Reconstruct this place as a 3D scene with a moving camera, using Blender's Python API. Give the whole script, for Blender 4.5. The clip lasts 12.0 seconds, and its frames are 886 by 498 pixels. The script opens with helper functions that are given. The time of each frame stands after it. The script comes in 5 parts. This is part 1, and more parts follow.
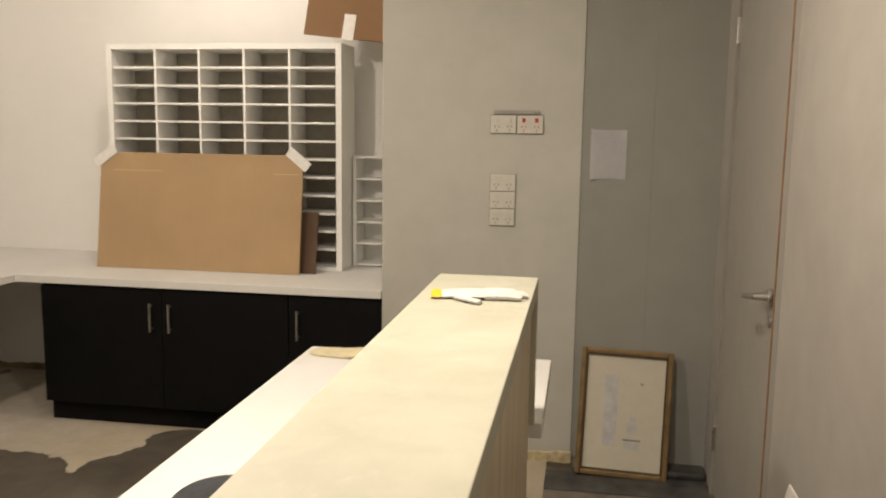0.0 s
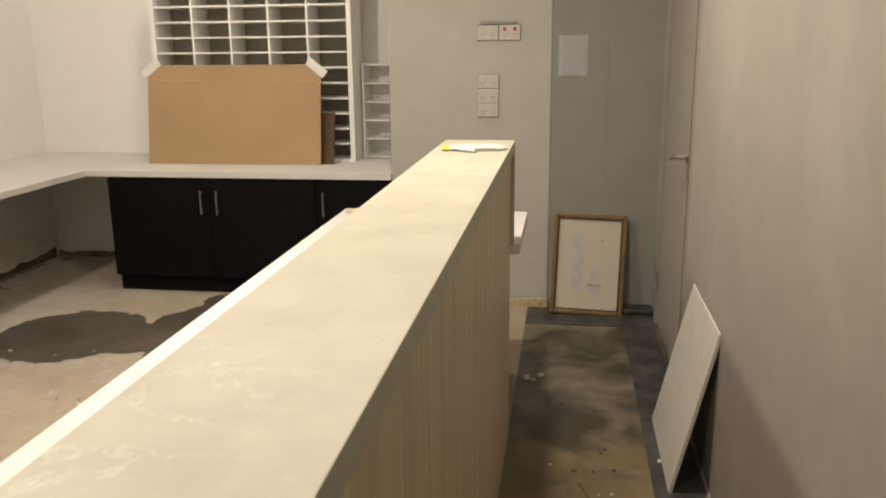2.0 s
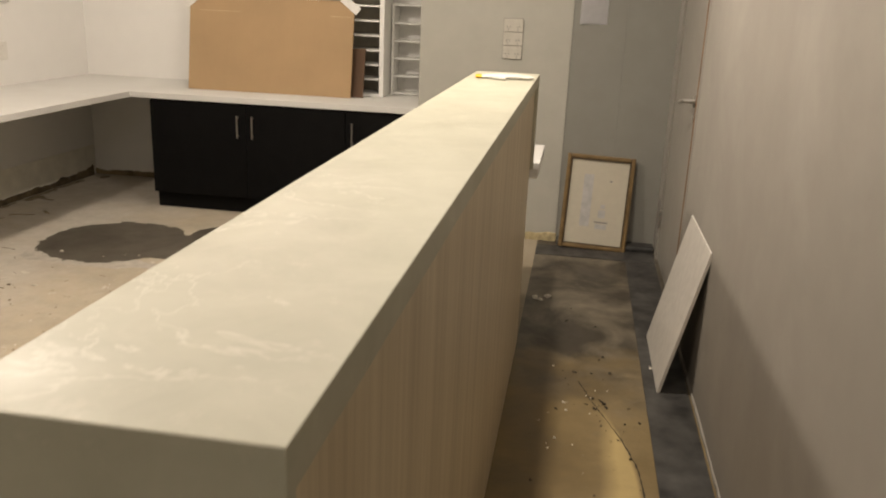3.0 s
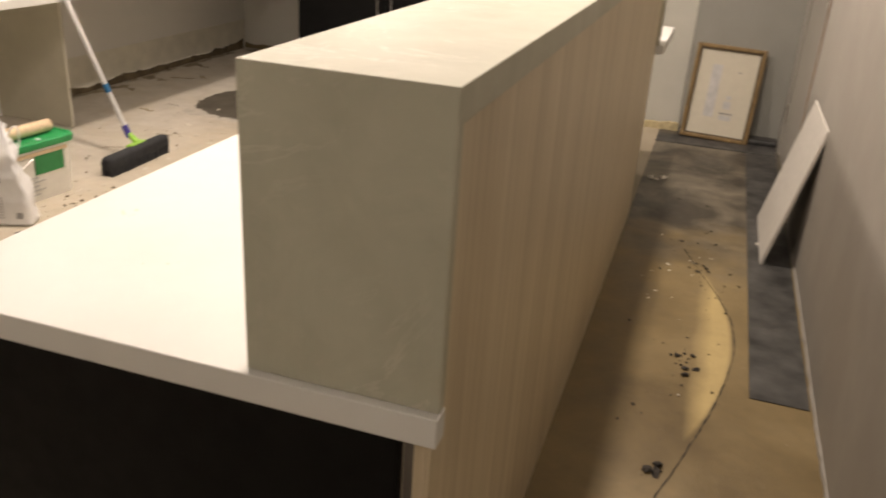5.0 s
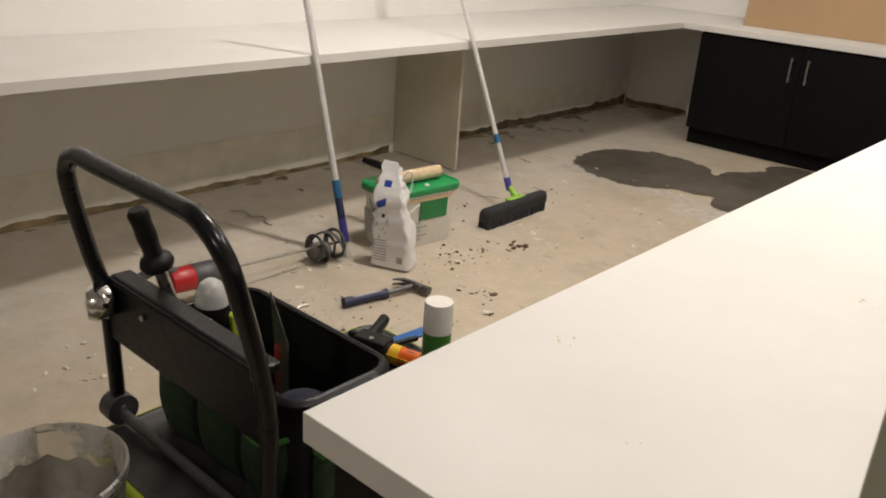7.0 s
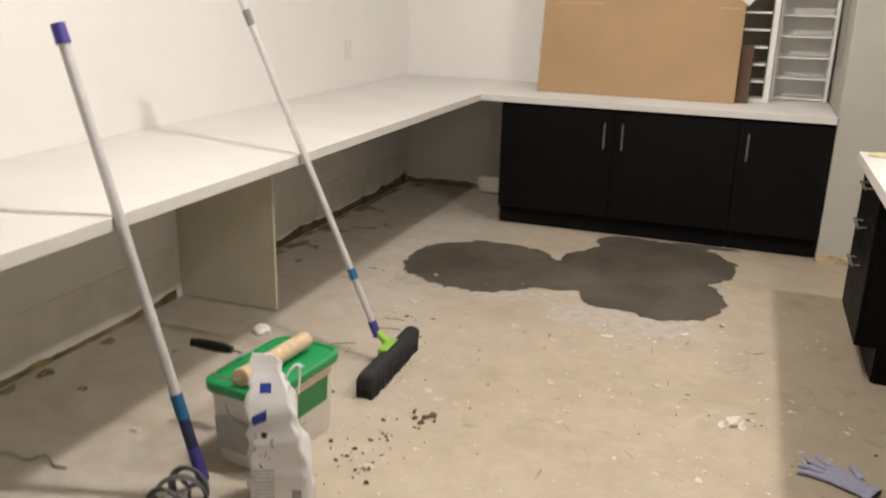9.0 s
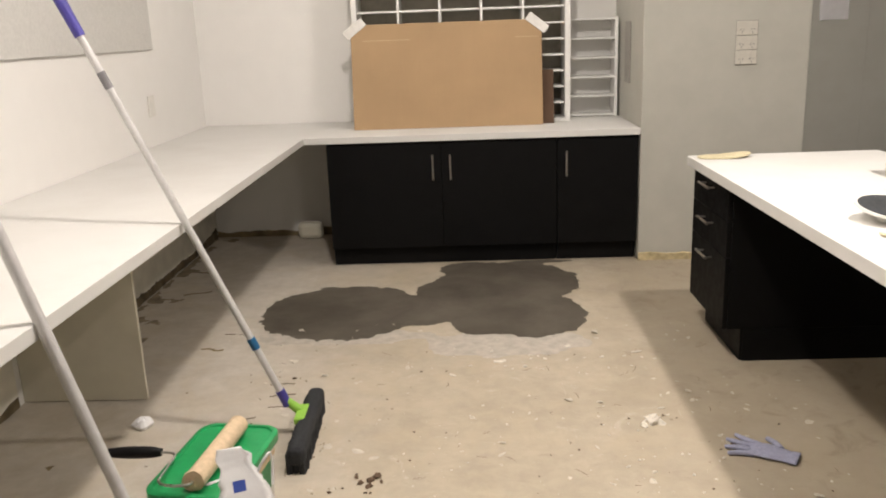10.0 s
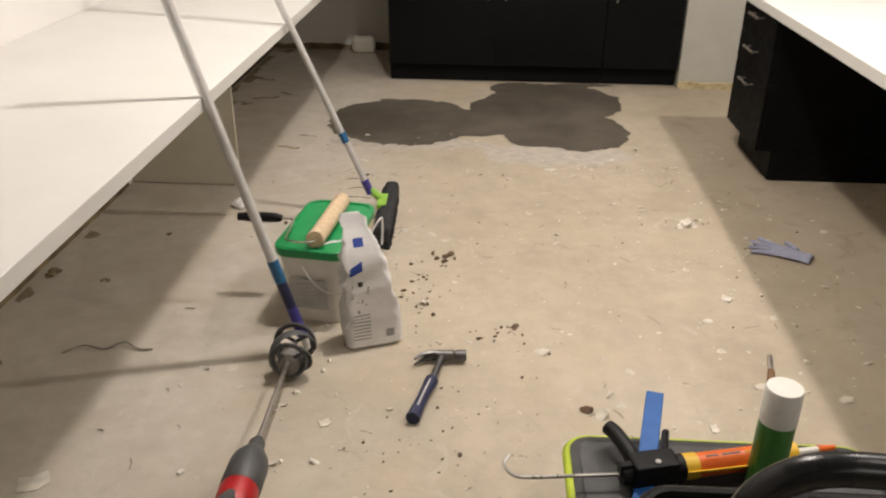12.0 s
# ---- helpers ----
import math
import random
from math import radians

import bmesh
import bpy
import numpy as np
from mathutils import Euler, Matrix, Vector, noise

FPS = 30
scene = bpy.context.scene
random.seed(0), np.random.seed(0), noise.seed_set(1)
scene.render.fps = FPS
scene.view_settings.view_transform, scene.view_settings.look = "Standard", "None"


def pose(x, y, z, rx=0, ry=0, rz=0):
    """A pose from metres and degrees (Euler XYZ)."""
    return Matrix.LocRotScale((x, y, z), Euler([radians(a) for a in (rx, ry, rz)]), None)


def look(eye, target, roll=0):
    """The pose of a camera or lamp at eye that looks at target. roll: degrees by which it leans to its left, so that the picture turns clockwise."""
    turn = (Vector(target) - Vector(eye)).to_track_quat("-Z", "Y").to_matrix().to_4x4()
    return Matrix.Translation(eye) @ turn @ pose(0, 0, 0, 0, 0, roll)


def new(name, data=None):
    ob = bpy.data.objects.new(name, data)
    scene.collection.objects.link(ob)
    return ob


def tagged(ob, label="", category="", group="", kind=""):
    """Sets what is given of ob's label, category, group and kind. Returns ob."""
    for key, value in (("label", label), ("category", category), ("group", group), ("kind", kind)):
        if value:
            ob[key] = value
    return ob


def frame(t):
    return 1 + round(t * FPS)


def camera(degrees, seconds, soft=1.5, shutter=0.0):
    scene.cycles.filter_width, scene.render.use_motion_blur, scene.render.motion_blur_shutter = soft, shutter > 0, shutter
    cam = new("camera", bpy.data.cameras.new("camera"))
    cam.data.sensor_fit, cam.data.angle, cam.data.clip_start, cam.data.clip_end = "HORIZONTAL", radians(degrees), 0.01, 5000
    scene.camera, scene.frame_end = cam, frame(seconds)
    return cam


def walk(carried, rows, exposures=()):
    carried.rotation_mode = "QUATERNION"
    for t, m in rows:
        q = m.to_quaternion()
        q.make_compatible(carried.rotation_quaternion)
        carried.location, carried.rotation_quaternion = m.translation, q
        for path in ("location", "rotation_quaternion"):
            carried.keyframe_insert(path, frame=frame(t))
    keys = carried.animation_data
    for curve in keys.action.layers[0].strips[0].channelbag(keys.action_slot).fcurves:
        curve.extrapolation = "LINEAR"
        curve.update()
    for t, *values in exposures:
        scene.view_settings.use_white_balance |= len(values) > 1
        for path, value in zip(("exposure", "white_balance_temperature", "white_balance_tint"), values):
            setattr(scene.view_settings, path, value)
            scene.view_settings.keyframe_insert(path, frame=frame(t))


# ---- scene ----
cam = camera(56.2, 12.0, soft=1.9, shutter=0.4)
PATH = [
    (0, (0.413, 0.369, 1.448), (0.087, 2.323, 1.168), 0.8),
    (0.5, (0.37, 0.102, 1.421), (0.052, 2.055, 1.135), 0.3),
    (0.8, (0.374, -0.046, 1.422), (0.143, 1.906, 1.058), 0.9),
    (1, (0.391, -0.145, 1.434), (0.182, 1.806, 1.042), 1.2),
    (1.5, (0.45, -0.394, 1.437), (0.226, 1.549, 1.019), -0.1),
    (2, (0.493, -0.517, 1.422), (0.204, 1.404, 0.945), -0.6),
    (2.5, (0.457, -0.713, 1.393), (0.188, 1.196, 0.861), 2.1),
    (4.5, (0.557, -1.177, 1.29), (0.143, 0.634, 0.55), 2.4),
    (5, (0.536, -1.212, 1.271), (0.0, 0.542, 0.474), 3.7),
    (5.5, (0.443, -1.189, 1.254), (-0.369, 0.464, 0.474), 4.9),
    (6, (0.322, -1.097, 1.227), (-0.762, 0.408, 0.478), 5.4),
    (6.5, (0.245, -0.974, 1.244), (-0.967, 0.434, 0.503), 4.8),
    (6.7, (0.202, -0.97, 1.241), (-1.026, 0.425, 0.502), 4.3),
    (8.3, (-0.354, -0.735, 1.252), (-1.231, 0.903, 0.511), 2.1),
    (8.5, (-0.547, -0.632, 1.236), (-1.293, 1.087, 0.539), 3.2),
    (9, (-0.882, -0.526, 1.272), (-1.528, 1.272, 0.68), 1.5),
    (9.5, (-1.146, -0.491, 1.241), (-1.462, 1.42, 0.743), -3.7),
    (10, (-1.39, -0.553, 1.288), (-1.456, 1.379, 0.774), -2.1),
    (10.5, (-1.511, -0.737, 1.306), (-1.487, 1.154, 0.655), -2.6),
    (10.8, (-1.561, -0.848, 1.326), (-1.467, 1.011, 0.596), -1.7),
    (11, (-1.57, -0.876, 1.344), (-1.47, 0.97, 0.581), -0.7),
    (11.3, (-1.573, -0.905, 1.336), (-1.518, 0.93, 0.542), 0.3),
    (11.5, (-1.575, -0.913, 1.329), (-1.562, 0.91, 0.505), 0.6),
    (12, (-1.58, -0.943, 1.317), (-1.672, 0.846, 0.427), 0.6),
]
walk(cam, [(t, look(eye, target, roll)) for t, eye, target, roll in PATH],
     exposures=[(0, -0.19, 7000, 11), (2.5, -0.09, 6950, 11), (4.5, 0.22, 6900, 14), (5.0, 0.34, 6900, 15), (5.5, 0.16, 6800, 13), (6.2, -0.1, 6550, 11), (8.5, -0.15, 6250, 12), (9.0, 0.03, 6250, 12), (9.7, 0.14, 6250, 12), (11, 0.0, 6250, 12), (12, 0.05, 6300, 12)])

# ---- world and light ----
world = bpy.data.worlds.new("world")
world.use_nodes = True
world.node_tree.nodes["Background"].inputs[0].default_value = (0.5, 0.5, 0.5, 1)
world.node_tree.nodes["Background"].inputs[1].default_value = 0.02
scene.world = world


CEIL = 2.7


WARM = (1.0, 0.905, 0.8)


def globe(x, y, watts, size=0.07):
    """A bare round ceiling lamp."""
    data = bpy.data.lights.new("ceiling_lamp", "POINT")
    data.shadow_soft_size, data.energy, data.color = size, watts, WARM
    new("ceiling_lamp", data).matrix_world = pose(x, y, CEIL - 0.09)


def downlight(x, y, watts, size=0.13):
    """A round lamp set in the ceiling, shining down."""
    data = bpy.data.lights.new("downlight", "AREA")
    data.shape, data.size, data.energy, data.color, data.spread = "DISK", size, watts, WARM, radians(150)
    new("downlight", data).matrix_world = pose(x, y, CEIL - 0.01)


globe(-1.5, 1.40, 114)        # over the work floor
globe(-1.45, 3.72, 28)        # before the pigeonholes
globe(0.5, -2.8, 34)          # behind the walker
downlight(0.09, 1.85, 32)     # two over the reception ledge
downlight(0.09, 0.1, 12)

# ---- materials ----


class Mat:
    """A small wrapper for building a node material."""

    def __init__(self, name):
        self.m = bpy.data.materials.new(name)
        self.m.use_nodes = True
        self.nt = self.m.node_tree
        self.b = self.nt.nodes["Principled BSDF"]
        self.co = self.add("ShaderNodeTexCoord").outputs["Object"]

    def add(self, kind, **kw):
        n = self.nt.nodes.new(kind)
        for k, v in kw.items():
            if k in ("data_type", "operation", "blend_type", "bands_direction", "wave_type", "feature", "vector_type"):
                if k == "data_type": n.data_type = v
                elif k == "operation": n.operation = v
                elif k == "blend_type": n.blend_type = v
                elif k == "bands_direction": n.bands_direction = v
                elif k == "wave_type": n.wave_type = v
                elif k == "feature": n.feature = v
        return n

    def link(self, a, b):
        self.nt.links.new(a, b)

    def mapped(self, scale):
        n = self.add("ShaderNodeMapping")
        n.inputs["Scale"].default_value = scale
        self.link(self.co, n.inputs["Vector"])
        return n.outputs[0]

    def noise(self, scale, detail=4, rough=0.55, stretch=None, distort=0.0):
        n = self.add("ShaderNodeTexNoise")
        self.link(self.mapped(stretch) if stretch else self.co, n.inputs["Vector"])
        n.inputs["Scale"].default_value, n.inputs["Detail"].default_value = scale, detail
        n.inputs["Roughness"].default_value, n.inputs["Distortion"].default_value = rough, distort
        return n.outputs["Fac"]

    def ramp(self, fac, *stops):
        n = self.add("ShaderNodeValToRGB")
        e = n.color_ramp.elements
        while len(e) < len(stops):
            e.new(0.5)
        for k, (p, c) in enumerate(stops):
            e[k].position = p
            e[k].color = (*c, 1) if isinstance(c, tuple) else (c, c, c, 1)
        self.link(fac, n.inputs[0])
        return n.outputs[0]

    def mix(self, fac, a, b, blend="MIX"):
        n = self.add("ShaderNodeMix", data_type="RGBA", blend_type=blend)
        for sock, v in ((n.inputs[0], fac), (n.inputs[6], a), (n.inputs[7], b)):
            if isinstance(v, tuple): sock.default_value = (*v, 1)
            elif isinstance(v, (int, float)): sock.default_value = v
            else: self.link(v, sock)
        return n.outputs[2]

    def math(self, op, a, b=0.0):
        n = self.add("ShaderNodeMath", operation=op)
        for sock, v in ((n.inputs[0], a), (n.inputs[1], b)):
            if isinstance(v, (int, float)): sock.default_value = v
            else: self.link(v, sock)
        return n.outputs[0]

    def color(self, v):
        if isinstance(v, tuple): self.b.inputs["Base Color"].default_value = (*v, 1)
        else: self.link(v, self.b.inputs["Base Color"])
        return self

    def rough(self, v):
        if isinstance(v, (int, float)): self.b.inputs["Roughness"].default_value = v
        else: self.link(v, self.b.inputs["Roughness"])
        return self

    def bump(self, height, strength=0.2, dist=0.002):
        n = self.add("ShaderNodeBump")
        n.inputs["Strength"].default_value, n.inputs["Distance"].default_value = strength, dist
        self.link(height, n.inputs["Height"])
        self.link(n.outputs[0], self.b.inputs["Normal"])
        return self


def shade(c, k):
    return tuple(min(1.0, v * k) for v in c)


def plain(name, c, rough=0.5, metal=0.0, vary=0.12, scale=30, bump=0.0, spec=0.5):
    m = Mat(name)
    f = m.noise(scale)
    m.color(m.ramp(f, (0.3, shade(c, 1 - vary)), (0.7, shade(c, 1 + vary))))
    r = m.noise(scale * 2.3, 5)
    m.rough(m.ramp(r, (0.3, max(0.02, rough - 0.07)), (0.7, min(1.0, rough + 0.07))))
    m.b.inputs["Metallic"].default_value = metal
    m.b.inputs["Specular IOR Level"].default_value = spec
    if bump:
        m.bump(m.noise(scale * 4, 6), bump, 0.003)
    return m.m


def make_wall(name, base, patch, amount, worn=1.0):
    m = Mat(name)
    big = m.ramp(m.noise(1.3, 6, 0.6, distort=0.6), (0.42, 0.0), (0.62, amount))
    fine = m.noise(9, 5)
    c = m.mix(big, base, patch)
    c = m.mix(0.12 * worn, c, m.ramp(fine, (0.35, 0.55), (0.65, 1.0)), "MULTIPLY")
    scuff = m.ramp(m.noise(3.2, 8, 0.7), (0.66, 0.0), (0.74, 0.22 * worn))
    m.color(m.mix(scuff, c, shade(base, 0.72)))
    m.rough(0.6)
    m.bump(m.noise(160, 3), 0.12, 0.0015)
    return m.m


WALL = make_wall("wall_paint", (0.83, 0.815, 0.785), (0.845, 0.83, 0.80), 0.5, 0.3)
# grey-green off-white of the projecting wall, its dimmer light put into this tone
WALLGREY = make_wall("dimmed_grey_green_paint", (0.46, 0.45, 0.395), (0.485, 0.475, 0.42), 0.5)
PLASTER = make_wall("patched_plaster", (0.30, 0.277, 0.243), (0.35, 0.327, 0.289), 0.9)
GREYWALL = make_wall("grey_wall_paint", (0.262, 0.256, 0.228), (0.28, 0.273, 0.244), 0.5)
CEILING = make_wall("ceiling_paint", (0.42, 0.415, 0.4), (0.45, 0.445, 0.43), 0.4)
# off-white door, the weak light on it put into this darker colour
DOORPAINT = make_wall("dimmed_door_paint", (0.27, 0.252, 0.22), (0.295, 0.275, 0.24), 0.5)
PINBOARD = plain("grey_pinboard_fabric", (0.6, 0.59, 0.56), 0.9, bump=0.3, scale=80, vary=0.06)


def make_melamine():
    m = Mat("white_melamine")
    sm = m.ramp(m.noise(2.2, 8, 0.65), (0.45, (0.69, 0.68, 0.65)), (0.7, (0.645, 0.63, 0.595)))
    dirt = m.ramp(m.noise(14, 9, 0.75), (0.66, 0.0), (0.78, 0.35))
    m.color(m.mix(dirt, sm, (0.55, 0.5, 0.43)))
    m.rough(m.ramp(m.noise(5, 5), (0.3, 0.5), (0.7, 0.65)))
    m.b.inputs["Specular IOR Level"].default_value = 0.3
    m.bump(m.noise(220, 2), 0.05, 0.001)
    return m.m


MELAMINE = make_melamine()
SHELFWHITE = plain("white_shelf_board", (0.85, 0.84, 0.81), 0.45, vary=0.03, scale=6)


def make_stone():
    m = Mat("cream_stone_laminate")
    cloud = m.ramp(m.noise(8, 8, 0.65, distort=0.6), (0.33, (0.395, 0.385, 0.302)), (0.68, (0.465, 0.453, 0.362)))
    vein = m.noise(2.4, 9, 0.6, distort=2.2)
    band = m.math("ABSOLUTE", m.math("SUBTRACT", vein, 0.5))
    v = m.ramp(band, (0.0, 0.4), (0.011, 0.0))
    gate = m.ramp(m.noise(1.6, 2), (0.54, 0.0), (0.66, 1.0))
    dust = m.ramp(m.noise(24, 9, 0.7), (0.58, 0.0), (0.8, 0.3))
    c = m.mix(m.math("MULTIPLY", v, gate), cloud, (0.78, 0.75, 0.66))
    m.color(m.mix(dust, c, (0.7, 0.65, 0.55)))
    m.rough(m.ramp(m.noise(7, 6), (0.3, 0.42), (0.7, 0.6)))
    m.bump(m.noise(120, 3), 0.04, 0.001)
    return m.m


STONE = make_stone()


def make_oak():
    m = Mat("light_oak_laminate")
    grain = m.noise(6, 8, 0.62, stretch=(5, 5, 0.14), distort=0.3)
    fine = m.noise(60, 6, 0.6, stretch=(6, 6, 0.12))
    c = m.ramp(grain, (0.3, (0.45, 0.362, 0.24)), (0.5, (0.56, 0.466, 0.325)), (0.7, (0.65, 0.555, 0.40)))
    broad = m.noise(2.6, 5, 0.6, stretch=(5, 5, 0.05), distort=0.2)
    c = m.mix(0.12, c, m.ramp(broad, (0.36, 0.72), (0.5, 0.95), (0.64, 1.08)), "MULTIPLY")
    m.color(m.mix(0.3, c, m.ramp(fine, (0.35, 0.75), (0.6, 1.0)), "MULTIPLY"))
    m.rough(0.42)
    m.bump(fine, 0.08, 0.001)
    return m.m


OAK = make_oak()
DULLLAM = plain("dull_grey_brown_laminate", (0.15, 0.128, 0.105), 0.6, vary=0.15, scale=8, bump=0.05)
BLACKLAM = plain("black_cabinet_laminate", (0.0045, 0.0043, 0.0043), 0.55, vary=0.2, scale=12, bump=0.05, spec=0.12)


def make_concrete():
    m = Mat("bare_concrete")
    base = m.ramp(m.noise(2.1, 9, 0.62), (0.3, (0.42, 0.36, 0.27)), (0.5, (0.48, 0.418, 0.32)), (0.72, (0.525, 0.465, 0.365)))
    cloud = m.ramp(m.noise(0.9, 5, 0.6, distort=0.8), (0.42, (0.86, 0.85, 0.83)), (0.62, (1.0, 1.0, 1.0)))
    c = m.mix(0.8, base, cloud, "MULTIPLY")
    mottle = m.ramp(m.noise(11, 9, 0.72, distort=0.3), (0.38, 0.86), (0.6, 1.04))
    c = m.mix(0.7, c, mottle, "MULTIPLY")
    pale = m.ramp(m.noise(6.5, 10, 0.7, distort=0.8), (0.60, 0.0), (0.72, 0.55))
    c = m.mix(pale, c, (0.6, 0.56, 0.49))
    streak = m.ramp(m.noise(10, 7, 0.65, stretch=(0.5, 5, 1), distort=0.5), (0.62, 0.0), (0.72, 0.3))
    c = m.mix(streak, c, (0.3, 0.26, 0.21))
    blot = m.ramp(m.noise(4.3, 11, 0.72, distort=1.4), (0.57, 0.0), (0.70, 0.5))
    c = m.mix(blot, c, (0.34, 0.295, 0.235))
    scrape = m.ramp(m.noise(7, 8, 0.7, stretch=(4, 0.7, 1), distort=1.0), (0.66, 0.0), (0.71, 0.4))
    c = m.mix(scrape, c, (0.62, 0.58, 0.51))
    specks = m.ramp(m.noise(34, 8, 0.75), (0.64, 0.0), (0.70, 0.85))
    c = m.mix(specks, c, (0.66, 0.62, 0.54))
    smudge = m.ramp(m.noise(8.5, 10, 0.75, distort=1.6), (0.60, 0.0), (0.70, 0.38))
    c = m.mix(smudge, c, (0.27, 0.225, 0.165))
    dark = m.ramp(m.noise(23, 10, 0.8, distort=0.5), (0.66, 0.0), (0.74, 0.65))
    c = m.mix(dark, c, (0.17, 0.14, 0.11))
    sep = m.add("ShaderNodeSeparateXYZ")
    m.link(m.co, sep.inputs[0])
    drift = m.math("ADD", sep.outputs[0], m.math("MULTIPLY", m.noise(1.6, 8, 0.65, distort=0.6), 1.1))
    dusty = m.ramp(m.math("MULTIPLY", m.math("ADD", drift, 2.1), 0.8), (0.2, 0.6), (0.75, 0.0))
    c = m.mix(dusty, c, m.mix(m.ramp(m.noise(9, 9, 0.7), (0.35, 0.0), (0.65, 1.0)), (0.475, 0.44, 0.385), (0.64, 0.605, 0.55)))
    tan = m.ramp(m.noise(3.4, 7, 0.65, distort=0.9), (0.48, 0.0), (0.62, 0.35))
    c = m.mix(tan, c, (0.46, 0.385, 0.27))
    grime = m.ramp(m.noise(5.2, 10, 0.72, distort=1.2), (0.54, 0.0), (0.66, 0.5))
    # shade beside the reception desk put into the floor colour, with grime blotches
    desk_shade = m.ramp(m.math("MULTIPLY", m.math("ADD", drift, 0.9), 0.7), (0.3, 0.0), (0.7, 1.0))
    c = m.mix(m.math("MULTIPLY", desk_shade, 0.6), c, (0.32, 0.265, 0.19))
    c = m.mix(m.math("MULTIPLY", grime, desk_shade), c, (0.22, 0.18, 0.13))
    # the corridor side: grey and grimy at its far end, brown with old adhesive nearer
    mask = m.math("GREATER_THAN", sep.outputs[0], 0.3)
    edge = m.math("ADD", sep.outputs[1], m.math("MULTIPLY", m.noise(2.2, 6, 0.6), 2.0))
    far = m.ramp(m.math("MULTIPLY", edge, 0.2), (0.56, 0.0), (0.68, 1.0))
    n1 = m.noise(1.9, 8, 0.62, distort=0.4)
    glue = m.ramp(n1, (0.32, (0.115, 0.08, 0.036)), (0.5, (0.185, 0.132, 0.058)), (0.68, (0.25, 0.185, 0.088)))
    grime = m.ramp(m.noise(3.1, 8, 0.62, distort=0.5), (0.4, (0.05, 0.041, 0.03)), (0.52, (0.13, 0.11, 0.08)), (0.66, (0.22, 0.19, 0.14)))
    glue = m.mix(far, glue, grime)
    # a paler yellow crescent, soft on the left, cut sharp along the arc
    ex, ey = m.math("ADD", sep.outputs[0], 0.745), m.math("SUBTRACT", sep.outputs[1], 1.25)
    arc = m.math("SQRT", m.math("ADD", m.math("MULTIPLY", ex, ex), m.math("MULTIPLY", ey, ey)))
    inside = m.ramp(m.math("SUBTRACT", arc, 1.0), (0.488, 1.0), (0.5, 0.0))
    side = m.ramp(m.math("ADD", sep.outputs[0], m.math("MULTIPLY", m.noise(5, 5), 0.05)), (0.655, 0.0), (0.715, 0.85))
    crescent = m.math("MULTIPLY", inside, side)
    glue = m.mix(crescent, glue, (0.5, 0.38, 0.17))
    glue = m.mix(0.6, glue, mottle, "MULTIPLY")
    glue = m.mix(m.math("MULTIPLY", specks, 0.6), glue, (0.45, 0.4, 0.32))
    c = m.mix(mask, c, glue)
    m.color(c)
    rr = m.ramp(m.noise(3, 6), (0.3, 0.62), (0.7, 0.85))
    wet = m.ramp(n1, (0.4, 0.38), (0.6, 0.55))
    m.rough(m.mix(mask, rr, wet))
    m.bump(m.noise(26, 9, 0.7), 0.28, 0.006)
    return m.m


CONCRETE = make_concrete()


def make_compound():
    m = Mat("damp_levelling_compound")
    c = m.ramp(m.noise(2.8, 6, 0.55, distort=0.7), (0.35, (0.066, 0.055, 0.040)), (0.66, (0.113, 0.097, 0.074)))
    m.color(m.mix(m.ramp(m.noise(40, 6), (0.6, 0.0), (0.75, 0.3)), c, (0.14, 0.128, 0.108)))
    m.rough(m.ramp(m.noise(4, 4), (0.3, 0.5), (0.7, 0.75)))
    m.bump(m.noise(14, 8), 0.25, 0.004)
    return m.m


COMPOUND = make_compound()
VINYL = plain("dark_grey_vinyl", (0.052, 0.05, 0.047), 0.5, vary=0.6, scale=9, bump=0.25)
ADHESIVE = plain("brown_old_adhesive", (0.24, 0.185, 0.10), 0.85, vary=0.55, scale=7, bump=0.5)
DUSTBAND = plain("pale_skirting_mark", (0.82, 0.79, 0.70), 0.85, vary=0.07, scale=12, bump=0.3)
CREAMBOARD = plain("cream_particle_board", (0.62, 0.585, 0.48), 0.6, vary=0.05, scale=9)


def make_cardboard(name, c):
    m = Mat(name)
    flute = m.noise(14, 4, 0.5, stretch=(6, 1, 0.25))
    col = m.ramp(m.noise(2.5, 6), (0.3, shade(c, 0.9)), (0.7, shade(c, 1.07)))
    m.color(m.mix(0.06, col, m.ramp(flute, (0.35, 0.75), (0.65, 1.0)), "MULTIPLY"))
    m.rough(0.8)
    m.bump(flute, 0.05, 0.002)
    return m.m


CARD = make_cardboard("brown_cardboard", (0.41, 0.275, 0.148))
CARDOFFCUT = make_cardboard("dark_brown_offcut", (0.10, 0.055, 0.03))
CARDPALE = make_cardboard("pale_crease", (0.55, 0.42, 0.26))
CARDDARK = make_cardboard("dark_cardboard", (0.22, 0.12, 0.055))
TAPE = plain("white_packing_tape", (0.72, 0.7, 0.66), 0.4, vary=0.08)
PAPER = plain("white_paper", (0.74, 0.73, 0.74), 0.85, vary=0.05, bump=0.2)
STEEL = plain("brushed_steel", (0.55, 0.53, 0.5), 0.32, 1.0, vary=0.1)
DARKSTEEL = plain("worn_dark_steel", (0.15, 0.145, 0.145), 0.45, 1.0, vary=0.3)
CHROME = plain("chrome", (0.75, 0.74, 0.72), 0.1, 1.0, vary=0.04)
ALUMINIUM = plain("white_enamelled_pole", (0.62, 0.61, 0.6), 0.35, 0.2, vary=0.08)
PLASTICWHITE = plain("white_plastic", (0.74, 0.72, 0.67), 0.4, vary=0.05)
SOCKETBEIGE = plain("aged_beige_plastic", (0.56, 0.535, 0.47), 0.45, vary=0.05)
